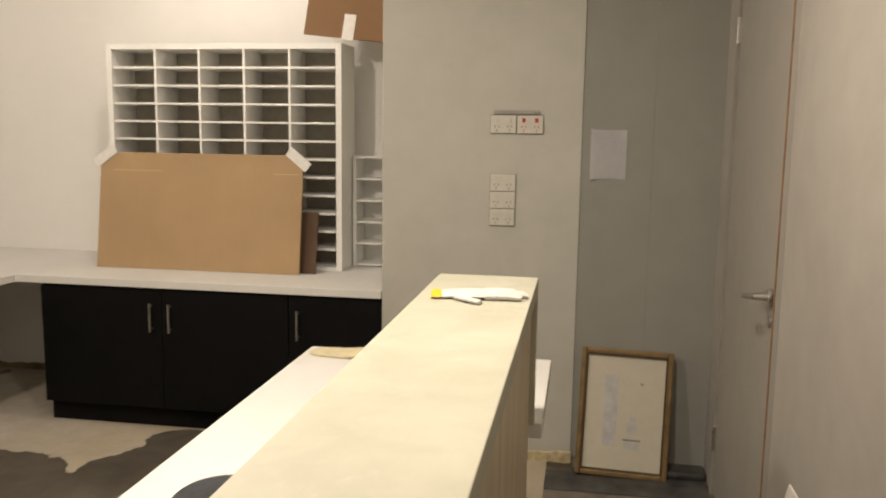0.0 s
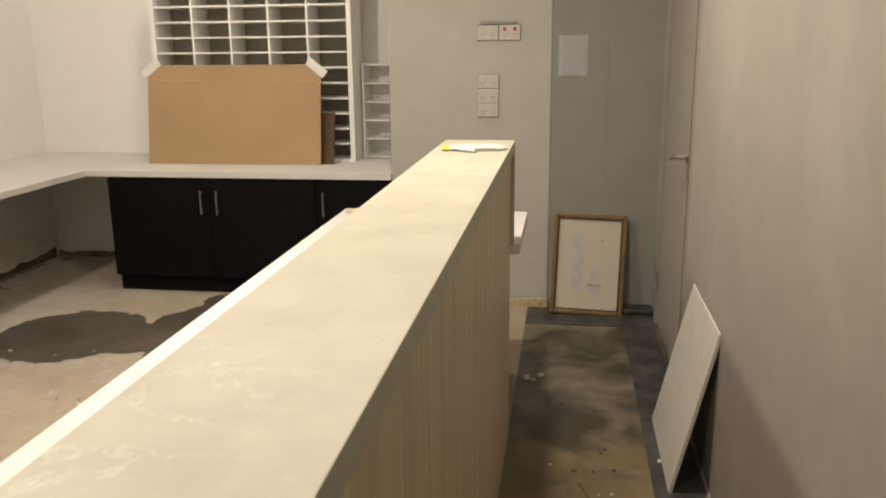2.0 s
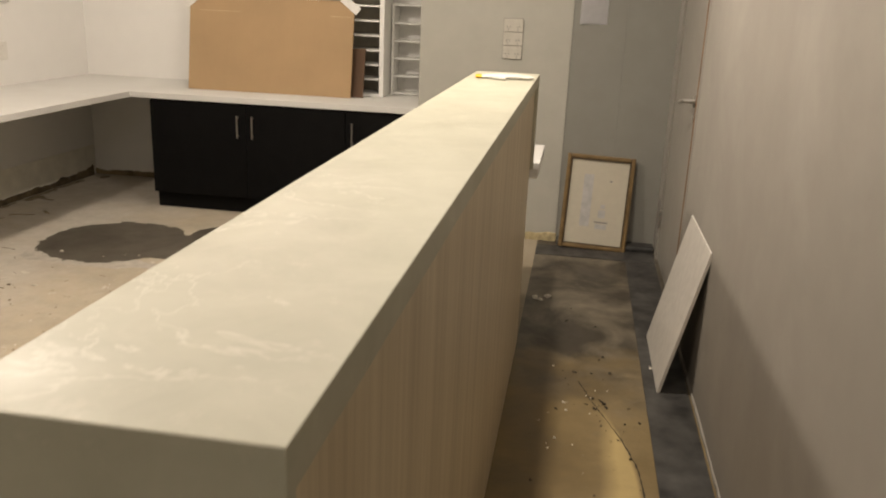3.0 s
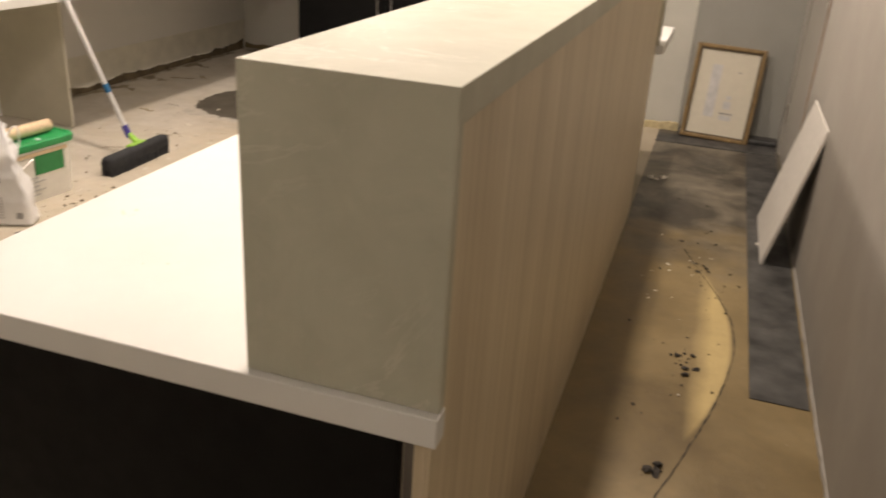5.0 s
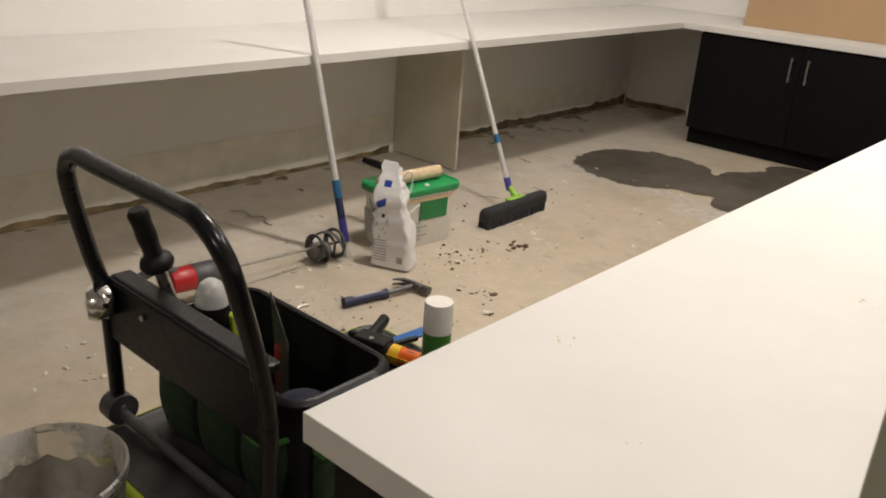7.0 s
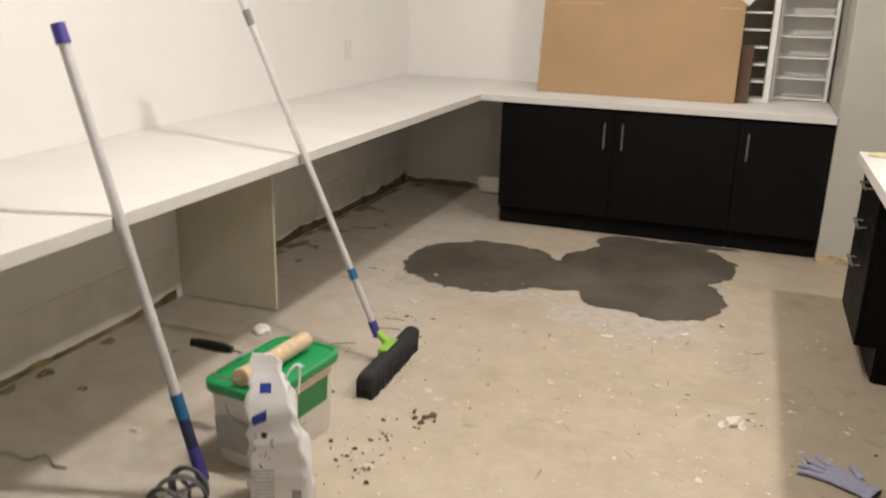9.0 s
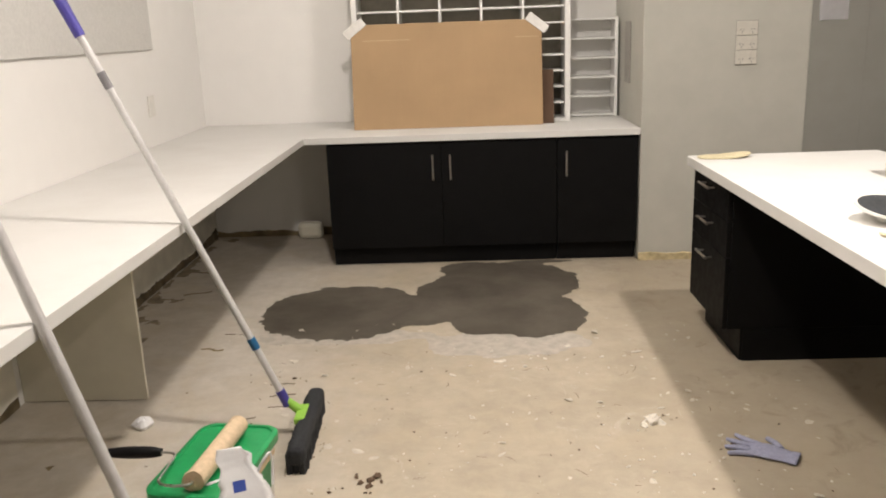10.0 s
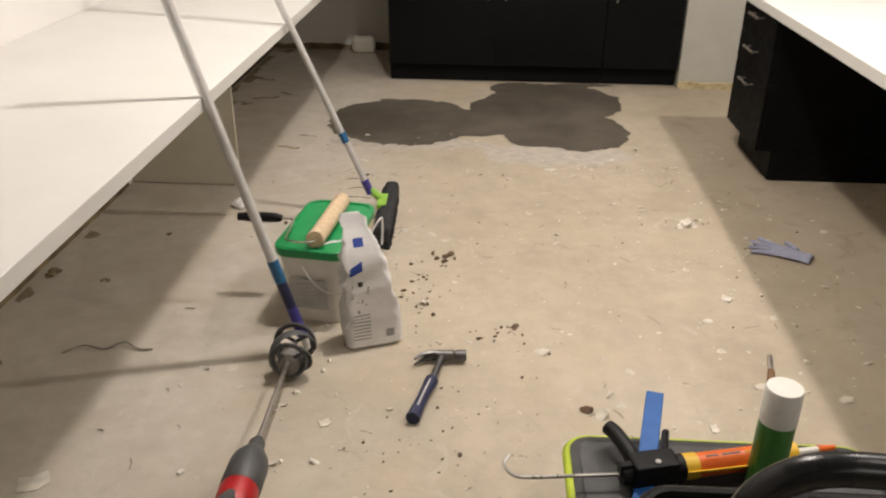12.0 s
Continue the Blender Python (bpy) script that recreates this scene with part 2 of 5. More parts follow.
PLATEGREY = plain("grey_plate_and_shadow_rim", (0.3, 0.28, 0.25), 0.5)
BLACKPLASTIC = plain("black_plastic", (0.007, 0.007, 0.0075), 0.42, vary=0.3, spec=0.22)
BLACKGLOSS = plain("black_powder_coat", (0.008, 0.008, 0.009), 0.25, vary=0.2, spec=0.35, scale=5)
BLACKCANVAS = plain("black_canvas", (0.012, 0.013, 0.012), 0.85, vary=0.4, scale=18, bump=0.4, spec=0.2)
DARKGREY = plain("dark_grey_plastic", (0.07, 0.07, 0.072), 0.5)
DECKGREY = plain("scuffed_grey_deck", (0.05, 0.05, 0.05), 0.5, vary=0.5, scale=10, bump=0.3)
GREEN = plain("green_plastic_lid", (0.012, 0.29, 0.085), 0.38, vary=0.08)
LABELGREEN = plain("dark_green_label", (0.02, 0.2, 0.06), 0.45)
CANGREEN = plain("green_can_paint", (0.055, 0.19, 0.03), 0.35, vary=0.06)
BAGGREEN = plain("dark_green_canvas", (0.010, 0.031, 0.010), 0.85, vary=0.4, scale=18, bump=0.4)
BAGTRIM = plain("green_canvas_trim", (0.05, 0.17, 0.025), 0.8, vary=0.2)
LIME = plain("lime_rubber", (0.44, 0.55, 0.03), 0.5, vary=0.08)
BROOMLIME = plain("lime_green_plastic", (0.27, 0.52, 0.06), 0.45, vary=0.08)
BLUE = plain("blue_plastic", (0.012, 0.1, 0.35), 0.4)
NAVY = plain("navy_rubber_grip", (0.016, 0.02, 0.065), 0.5)
PURPLE = plain("purple_blue_plastic", (0.06, 0.05, 0.28), 0.4)
TEAL = plain("teal_blue_band", (0.02, 0.12, 0.26), 0.4)
RED = plain("red_plastic", (0.42, 0.012, 0.016), 0.35)
ORANGE = plain("orange_label", (0.72, 0.13, 0.01), 0.4)
YELLOW = plain("yellow_label", (0.72, 0.44, 0.02), 0.45)
WOODKNOT = plain("cream_roller_fleece", (0.64, 0.49, 0.32), 0.95, vary=0.12, bump=0.6, scale=60)
BRISTLE = plain("charcoal_bristles", (0.018, 0.019, 0.022), 0.8, vary=0.4, scale=90, bump=0.8)
BAGWHITE = plain("white_plastic_sack", (0.8, 0.79, 0.79), 0.35, vary=0.06, bump=0.2, scale=14)
INK = plain("grey_print", (0.2, 0.19, 0.2), 0.6)
PALEINK = plain("pale_grey_print", (0.45, 0.44, 0.43), 0.6)
GILT = plain("gilt_picture_frame", (0.2, 0.13, 0.055), 0.45, 0.3, vary=0.25, scale=20)
FRAMEDARK = plain("dark_inner_frame", (0.07, 0.045, 0.02), 0.5)
MOUNT = plain("cream_mount_board", (0.52, 0.48, 0.385), 0.8, vary=0.03)
GLOVEWHITE = plain("white_knit_fabric", (0.6, 0.585, 0.54), 0.95, vary=0.1, bump=0.6, scale=90)
GLOVELILAC = plain("lilac_knit_fabric", (0.33, 0.34, 0.46), 0.95, vary=0.12, bump=0.6, scale=90)
CHALK = plain("pale_plaster_bits", (0.66, 0.62, 0.54), 0.9, vary=0.2)
CRUMB = plain("brown_debris", (0.105, 0.066, 0.04), 0.9, vary=0.5)
MORTAR = plain("dried_grey_mortar", (0.17, 0.16, 0.145), 0.85, vary=0.4, scale=18, bump=0.6)
SOCKETRED = plain("red_socket_rocker", (0.45, 0.03, 0.02), 0.4)
RUST = plain("bare_timber_edge", (0.2, 0.1, 0.045), 0.7, vary=0.3)
SPONGE = plain("cream_scraper_plastic", (0.6, 0.53, 0.34), 0.6)
DUSTYBLACK = plain("dusty_black_pad", (0.022, 0.025, 0.028), 0.75, vary=0.4, scale=20, bump=0.4)


def make_clear(name, tint, rough=0.12, through_light=0.85):
    m = Mat(name)
    m.color(tint)
    m.b.inputs["Transmission Weight"].default_value = through_light
    m.rough(m.ramp(m.noise(12, 5), (0.3, rough), (0.7, rough + 0.25)))
    return m.m




def make_crusted():
    """Clear plastic smeared with dried mortar."""
    m = Mat("mortar_smeared_plastic")
    smear = m.ramp(m.noise(7, 8, 0.65, stretch=(1, 1, 0.6), distort=0.6), (0.46, 0.0), (0.56, 1.0))
    m.color(m.mix(smear, (0.85, 0.84, 0.8), (0.5, 0.475, 0.43)))
    m.link(m.ramp(smear, (0.0, 0.9), (1.0, 0.05)), m.b.inputs["Transmission Weight"])
    m.rough(m.ramp(smear, (0.0, 0.12), (1.0, 0.8)))
    m.bump(smear, 0.4, 0.002)
    return m.m


MILKY = make_crusted()

# ---- mesh helpers ----


def bx(bm, x0, x1, y0, y1, z0, z1, m=None):
    """A box between the given planes."""
    mat = Matrix.Translation(((x0 + x1) / 2, (y0 + y1) / 2, (z0 + z1) / 2)) @ Matrix.Diagonal((x1 - x0, y1 - y0, z1 - z0, 1))
    return bmesh.ops.create_cube(bm, size=1, matrix=(m @ mat) if m else mat)["verts"]


def block(x0, x1, y0, y1, z0, z1, bevel=0.002, m=None, seg=2):
    bm = bmesh.new()
    bx(bm, x0, x1, y0, y1, z0, z1)
    if bevel:
        bmesh.ops.bevel(bm, geom=bm.edges[:], offset=bevel, segments=seg, affect="EDGES", profile=0.5)
    if m:
        bm.transform(m)
    return bm


def rod(bm, p0, p1, r0, r1=None, seg=16):
    """A cylinder or cone from p0 to p1."""
    p0, p1 = Vector(p0), Vector(p1)
    d = p1 - p0
    m = Matrix.Translation((p0 + p1) / 2) @ d.to_track_quat("Z", "Y").to_matrix().to_4x4()
    bmesh.ops.create_cone(bm, cap_ends=True, segments=seg, radius1=r0, radius2=r0 if r1 is None else r1, depth=d.length, matrix=m)


def rodm(p0, p1, r0, r1=None, seg=16):
    bm = bmesh.new()
    rod(bm, p0, p1, r0, r1, seg)
    return bm


def smooth_path(pts, n=6):
    """Catmull-Rom points through pts."""
    pts = [Vector(p) for p in pts]
    q = [pts[0] * 2 - pts[1], *pts, pts[-1] * 2 - pts[-2]]
    out = []
    for k in range(1, len(q) - 2):
        a, b, c, d = q[k - 1:k + 3]
        for j in range(n):
            t = j / n
            out.append(0.5 * (2 * b + (c - a) * t + (2 * a - 5 * b + 4 * c - d) * t * t + (3 * b - a - 3 * c + d) * t ** 3))
    return [*out, pts[-1]]


def tube(pts, r, seg=12, n=6, flat=1.0):
    """A tube along a smooth path."""
    path = smooth_path(pts, n) if n else [Vector(p) for p in pts]
    bm = bmesh.new()
    rings = []
    side = None
    for k, p in enumerate(path):
        d = (path[min(k + 1, len(path) - 1)] - path[max(k - 1, 0)]).normalized()
        if side is None:
            side = d.orthogonal().normalized()
        side = (side - d * side.dot(d)).normalized()
        up = d.cross(side)
        rad = r(k / (len(path) - 1)) if callable(r) else r
        rings.append([bm.verts.new(p + (side * math.cos(a) * flat + up * math.sin(a)) * rad) for a in [2 * math.pi * j / seg for j in range(seg)]])
    for a, b in zip(rings, rings[1:]):
        for j in range(seg):
            bm.faces.new((a[j], a[(j + 1) % seg], b[(j + 1) % seg], b[j]))
    bm.faces.new(rings[0][::-1])
    bm.faces.new(rings[-1])
    bmesh.ops.recalc_face_normals(bm, faces=bm.faces[:])
    return bm


def lathe(profile, seg=40, sx=1.0, sy=1.0):
    """A turned shape from (radius, height) pairs."""
    bm = bmesh.new()
    rings = []
    for r, z in profile:
        if r < 1e-5:
            rings.append([bm.verts.new((0, 0, z))])
        else:
            rings.append([bm.verts.new((r * sx * math.cos(2 * math.pi * j / seg), r * sy * math.sin(2 * math.pi * j / seg), z)) for j in range(seg)])
    for a, b in zip(rings, rings[1:]):
        for j in range(seg):
            k = (j + 1) % seg
            quad = [a[j % len(a)], a[k % len(a)], b[k % len(b)], b[j % len(b)]]
            quad = list(dict.fromkeys(quad))
            if len(quad) > 2:
                bm.faces.new(quad)
    bmesh.ops.recalc_face_normals(bm, faces=bm.faces[:])
    return bm


def blob_sheet(inside, x0, x1, y0, y1, step, z, lift):
    """A thin raised sheet over the cells of the plan where inside(x, y) is above zero, with a feathered edge."""
    bm = bmesh.new()
    grid = {}
    nx, ny = round((x1 - x0) / step), round((y1 - y0) / step)
    val = {(a, b): inside(x0 + a * step, y0 + b * step) for a in range(nx + 1) for b in range(ny + 1)}
    def vert(a, b):
        if (a, b) not in grid:
            x, y, v = x0 + a * step, y0 + b * step, val[a, b]
            if v < 0:
                g = Vector((val.get((a + 1, b), v) - val.get((a - 1, b), v), val.get((a, b + 1), v) - val.get((a, b - 1), v)))
                if g.length > 1e-6:
                    move = min(step * 0.9, -v / (g.length / (2 * step)))
                    g.normalize()
                    x, y = x + g.x * move, y + g.y * move
            grid[a, b] = bm.verts.new((x, y, z + lift * max(0.0, min(1.0, v * 6))))
        return grid[a, b]
    for a in range(nx):
        for b in range(ny):
            cell = [(a, b), (a + 1, b), (a + 1, b + 1), (a, b + 1)]
            if sum(val[c] > 0 for c in cell) >= 1:
                bm.faces.new([vert(*c) for c in cell])
    return bm


def rrect(w, l, r, n=5):
    """A rounded rectangle, as points round the origin."""
    out = []
    for k, (sx, sy) in enumerate(((1, 1), (-1, 1), (-1, -1), (1, -1))):
        for j in range(n + 1):
            a = math.pi / 2 * (k + j / n)
            out.append((sx * (w / 2 - r) + r * math.cos(a), sy * (l / 2 - r) + r * math.sin(a)))
    return out


def loft(sections, close=True, caps=(True, True)):
    """A skin through rings of equal count."""
    bm = bmesh.new()
    rings = [[bm.verts.new(p) for p in sec] for sec in sections]
    n = len(rings[0])
    for a, b in zip(rings, rings[1:]):
        for j in range(n):
            bm.faces.new((a[j], a[(j + 1) % n], b[(j + 1) % n], b[j]))
    if caps[0]: bm.faces.new(rings[0][::-1])
    if caps[1]: bm.faces.new(rings[-1])
    bmesh.ops.recalc_face_normals(bm, faces=bm.faces[:])
    return bm


def box_loft(rows, n=5):
    """rows: (width, length, corner radius, height)."""
    return loft([[(x, y, z) for x, y in rrect(w, l, r, n)] for w, l, r, z in rows])


def link(name, bm, material, smooth=False):
    me = bpy.data.meshes.new(name)
    if smooth:
        for f in bm.faces:
            f.smooth = True
        for e in bm.edges:
            e.smooth = len(e.link_faces) < 2 or e.calc_face_angle(0) < 0.7
    bm.to_mesh(me)
    bm.free()
    for m in material if isinstance(material, (list, tuple)) else [material]:
        me.materials.append(m)
    return new(name, me)


def structure(name, bm, material, label, category, smooth=False):
    return tagged(link(name, bm, material, smooth), label, category, kind="structure")


ROOT = {}


def thing(name, at, label, category, group="", kind=""):
    """A top-level thing: an Empty at its base. Its parts are given in world places."""
    ob = new(name)
    ob.empty_display_size = 0.05
    ob.matrix_world = at if isinstance(at, Matrix) else Matrix.Translation(at)
    ROOT[ob] = ob.matrix_basis.copy()
    return tagged(ob, label, category, group, kind)


def part(name, bm, material, parent, label="", smooth=False, local=False):
    """One mesh part under a thing or a part. local: the mesh is given in the thing's own frame."""
    root = ROOT[parent]
    if not local:
        bm.transform(root.inverted())
    ob = link(name, bm, material, smooth)
    ob.parent = parent
    ROOT[ob] = root
    return tagged(ob, label)


def solo(name, bm, material, label, category, smooth=False, group="", kind=""):
    """A thing of one mesh, its origin at the middle of its base."""
    lo = Vector([min(v.co[k] for v in bm.verts) for k in range(3)])
    hi = Vector([max(v.co[k] for v in bm.verts) for k in range(3)])
    at = Vector(((lo.x + hi.x) / 2, (lo.y + hi.y) / 2, lo.z))
    bm.transform(Matrix.Translation(-at))
    ob = link(name, bm, material, smooth)
    ob.matrix_world = Matrix.Translation(at)
    return tagged(ob, label, category, group, kind)


def prism(outline, axis, a, b, bevel=0.0015):
    """A plan outline pushed up along z, or a (y, z) outline pushed along x."""
    bm = bmesh.new()
    low = [bm.verts.new((p, q, a) if axis == "z" else (a, p, q)) for p, q in outline]
    high = [bm.verts.new((p, q, b) if axis == "z" else (b, p, q)) for p, q in outline]
    bm.faces.new(low[::-1])
    bm.faces.new(high)
    n = len(outline)
    for k in range(n):
        bm.faces.new((low[k], low[(k + 1) % n], high[(k + 1) % n], high[k]))
    bmesh.ops.recalc_face_normals(bm, faces=bm.faces[:])
    if bevel:
        bmesh.ops.bevel(bm, geom=bm.edges[:], offset=bevel, segments=2, affect="EDGES", profile=0.5)
    return bm


# ---- the rooms' shell ----
XL, XR, YB, YN = -3.06, 0.975, 4.75, -3.2     # left wall, right wall, back wall, wall behind the walker
YW, XW0, XW1 = 3.936, -0.458, 0.405           # the projecting wall
DOOR0, DOOR1, DOORH = 2.86, 3.72, 2.06

bm = bmesh.new()
bx(bm, XL - 0.15, XR + 0.15, YN - 0.15, YB + 0.15, -0.12, 0.0)
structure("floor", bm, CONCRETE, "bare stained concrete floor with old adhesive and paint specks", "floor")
structure("ceiling", block(XL - 0.15, XR + 0.15, YN - 0.15, YB + 0.15, CEIL, CEIL + 0.1, 0), CEILING, "plain pale grey ceiling", "ceiling")
structure("wall_left", block(XL - 0.12, XL, YN, YB + 0.12, 0, CEIL, 0), WALL, "off-white painted wall behind the long white counter", "wall")
structure("wall_back", block(XL, XW0, YB, YB + 0.12, 0, CEIL, 0), WALL, "off-white painted wall behind the pigeonhole shelves", "wall")
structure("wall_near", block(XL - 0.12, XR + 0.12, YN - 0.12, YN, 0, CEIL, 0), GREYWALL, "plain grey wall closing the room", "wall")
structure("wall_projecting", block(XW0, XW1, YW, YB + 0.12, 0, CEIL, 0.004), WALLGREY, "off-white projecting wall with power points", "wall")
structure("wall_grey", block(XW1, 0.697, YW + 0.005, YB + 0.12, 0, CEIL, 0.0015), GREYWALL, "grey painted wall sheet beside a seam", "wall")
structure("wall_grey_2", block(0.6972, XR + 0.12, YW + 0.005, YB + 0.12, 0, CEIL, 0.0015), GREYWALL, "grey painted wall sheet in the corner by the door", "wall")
bm = bmesh.new()
bx(bm, XR, XR + 0.12, YN, DOOR0 - 0.07, 0, CEIL)
bx(bm, XR, XR + 0.12, DOOR1 + 0.04, YW + 0.005, 0, CEIL)
bx(bm, XR, XR + 0.12, DOOR0 - 0.07, DOOR1 + 0.04, DOORH + 0.05, CEIL)
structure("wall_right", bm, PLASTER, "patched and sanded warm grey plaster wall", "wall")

# door in the right wall
door = thing("door_1", (XR, DOOR0, 0), "closed off-white flush door with a steel lever handle", "door", kind="structure")
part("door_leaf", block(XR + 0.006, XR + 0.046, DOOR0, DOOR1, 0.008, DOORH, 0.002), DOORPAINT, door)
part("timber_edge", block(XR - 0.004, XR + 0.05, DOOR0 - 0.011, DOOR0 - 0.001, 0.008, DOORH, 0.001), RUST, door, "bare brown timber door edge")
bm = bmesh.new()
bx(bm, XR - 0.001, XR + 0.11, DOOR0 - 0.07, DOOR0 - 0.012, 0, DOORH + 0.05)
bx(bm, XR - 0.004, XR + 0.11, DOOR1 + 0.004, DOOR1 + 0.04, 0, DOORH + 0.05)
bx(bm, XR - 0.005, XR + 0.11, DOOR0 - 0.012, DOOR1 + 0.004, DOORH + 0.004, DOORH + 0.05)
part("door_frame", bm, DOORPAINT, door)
lever = part("door_handle", lathe([(0, 0), (0.026, 0), (0.026, 0.008), (0.012, 0.012), (0.0095, 0.05), (0.0, 0.052)], 24), STEEL, door, "brushed steel lever handle", True, True)
lever.matrix_local = pose(0, 0.056, 0.975, 0, -90, 0)
part("lever", tube([(XR - 0.048, DOOR0 + 0.051, 0.975), (XR - 0.053, DOOR0 + 0.081, 0.972), (XR - 0.053, DOOR0 + 0.176, 0.955)], 0.0095), STEEL, door, "brushed steel lever", True)
part("keyhole_cover", rodm((XR + 0.006, DOOR0 + 0.056, 0.90), (XR - 0.002, DOOR0 + 0.056, 0.90), 0.017), STEEL, door, "", True)
for hz in (0.24, 1.84):
    part("hinge", block(XR - 0.008, XR + 0.008, DOOR1 - 0.004, DOOR1 + 0.014, hz - 0.05, hz + 0.05, 0.003), STEEL, door, "steel butt hinge")

# old vinyl and adhesive left along the walls
bm = block(0.802, XR - 0.012, 0.966, 3.63, 0, 0.004, 0.001)
structure("vinyl_strip", bm, VINYL, "dark grey vinyl flooring strip left along the wall", "flooring")
structure("vinyl_strip_2", block(0.30, XR - 0.012, 3.634, 3.83, 0, 0.006, 0.001), VINYL, "dark grey vinyl flooring strip under the picture", "flooring")
structure("vinyl_coving", block(0.41, XR - 0.002, 3.83, YW + 0.003, 0, 0.035, 0.012), VINYL, "dark grey vinyl coving at the wall's foot", "flooring")


def ragged_band(x0, y0, x1, y1, z0, z1, thick, seed, rag=0.4):
    """A band with a ragged upper edge along a wall's foot; it stands out to the left of its direction."""
    rng = random.Random(seed)
    a, b = Vector((x0, y0, 0)), Vector((x1, y1, 0))
    d = (b - a).normalized()
    out = Vector((-d.y, d.x, 0)) * thick
    n = max(2, int((b - a).length / 0.03))
    bm = bmesh.new()
    rows, h = [], z1
    for k in range(n + 1):
        h = 0.75 * h + 0.25 * (z0 + (z1 - z0) * (1 - rag * rng.random() * 1.6))
        p = a.lerp(b, k / n)
        o = out * (0.6 + 0.8 * rng.random())
        rows.append([bm.verts.new(p + Vector((0, 0, z0))), bm.verts.new(p + o + Vector((0, 0, z0))), bm.verts.new(p + o * 0.8 + Vector((0, 0, max(z0 + 0.004, h)))), bm.verts.new(p + Vector((0, 0, max(z0 + 0.006, h + 0.004))))])
    for p, q in zip(rows, rows[1:]):
        for j in range(4):
            bm.faces.new((p[j], p[(j + 1) % 4], q[(j + 1) % 4], q[j]))
    bm.faces.new(rows[0])
    bm.faces.new(rows[-1][::-1])
    bmesh.ops.recalc_face_normals(bm, faces=bm.faces[:])
    return bm


structure("trim_left", ragged_band(XL, 2.2, XL, -1.0, 0.0, 0.045, 0.006, 4, 0.62), ADHESIVE, "thin ragged yellow-brown adhesive line at the wall's foot", "skirting mark")
structure("trim_left_far", ragged_band(XL, 4.7, XL, 2.27, 0.0, 0.075, 0.012, 14, 0.62), plain("dark_adhesive_crust", (0.13, 0.098, 0.055), 0.9, vary=0.5, scale=9, bump=0.5), "ragged brown adhesive crust where a skirting was pulled off", "skirting mark")
structure("trim_left_mark", block(XL, XL + 0.003, -1.0, 2.2, 0.02, 0.22, 0), DUSTBAND, "pale band where a skirting stood", "skirting mark")
structure("trim_left_mark_2", block(XL, XL + 0.003, 2.27, 4.74, 0.02, 0.22, 0), DUSTBAND, "pale band where a skirting stood", "skirting mark")
structure("trim_back", ragged_band(-2.2, YB, XL, YB, 0.0, 0.06, 0.008, 7, 0.62), ADHESIVE, "ragged brown adhesive where a skirting was pulled off", "skirting mark")
structure("trim_projecting", ragged_band(XW1, YW, XW0, YW, 0.0, 0.052, 0.010, 9, 0.45), plain("yellow_adhesive", (0.46, 0.38, 0.22), 0.8, vary=0.3, bump=0.4), "ragged yellow adhesive at the wall's foot", "skirting mark")
structure("trim_right", ragged_band(XR, -1.2, XR, 2.75, 0.0, 0.02, 0.006, 12, 0.6), PLASTER, "crumbling plaster edge at the wall's foot", "skirting mark")

# pinboard on the left wall
solo("pinboard", block(XL, XL + 0.014, 1.6, 3.94, 1.233, 2.3, 0.003), PINBOARD, "grey fabric pinboard fixed to the white wall", "pinboard")

# ---- the long counter on the left and the back counter ----
CT, CB = 0.735, 0.700
counter = thing("wall_counter", (-2.6, 1.5, 0), "white melamine L-shaped desk counter along two walls", "counter")
part("countertop", prism([(XL + 0.002, -1.6), (-2.28, -1.6), (-2.28, 3.93), (XW0 - 0.003, 3.93), (XW0 - 0.003, YB - 0.002), (XL + 0.002, YB - 0.002)], "z", CB, CT), MELAMINE, counter)
part("divider_panel", block(XL + 0.002, -2.595, 2.235, 2.252, 0.004, CB - 0.001, 0.001), CREAMBOARD, counter, "cream board support panel")
part("divider_panel", block(XL + 0.002, -2.595, -1.598, -1.58, 0.004, CB - 0.001, 0.001), CREAMBOARD, counter, "cream board support panel")


def bar_handle(p, axis, length, out, parent):
    """A slim bar handle at p; axis its direction, out the way it stands off the door."""
    p, axis, out = Vector(p), Vector(axis), Vector(out)
    bm = bmesh.new()
    a, b = p - axis * length / 2 + out * 0.028, p + axis * length / 2 + out * 0.028
    rod(bm, a, b, 0.0055, seg=10)
    for q in (a.lerp(b, 0.1), a.lerp(b, 0.9)):
        rod(bm, q, q - out * 0.0275, 0.004, seg=8)
    return part("handle", bm, STEEL, parent, "brushed steel bar handle", True)


def base_cabinet(x0, x1, doors, label):
    """A floor cabinet under the back counter; doors: (left, right, handle x)."""
    c = thing("base_cabinet", ((x0 + x1) / 2, 4.3, 0), label, "cabinet", "cabinets under the back counter")
    part("body", block(x0, x1, 3.972, YB - 0.004, 0.13, CB - 0.001, 0.001), BLACKLAM, c)
    part("kickboard", block(x0 + 0.002, x1 - 0.002, 4.0, 4.02, 0.0, 0.129, 0.001), BLACKLAM, c)
    for a, b, hx in doors:
        d = part("door", block(a + 0.0015, b - 0.0015, 3.953, 3.971, 0.105, CB - 0.012, 0.0015), BLACKLAM, c)
        bar_handle((hx, 3.953, 0.556), (0, 0, 1), 0.138, (0, -1, 0), d)
    return c


base_cabinet(-2.165, -0.906, [(-2.165, -1.535, -1.583), (-1.535, -0.906, -1.487)], "black laminate two-door base cabinet with steel bar handles")
base_cabinet(-0.904, -0.466, [(-0.904, -0.466, -0.856)], "black laminate single-door base cabinet with a steel bar handle")

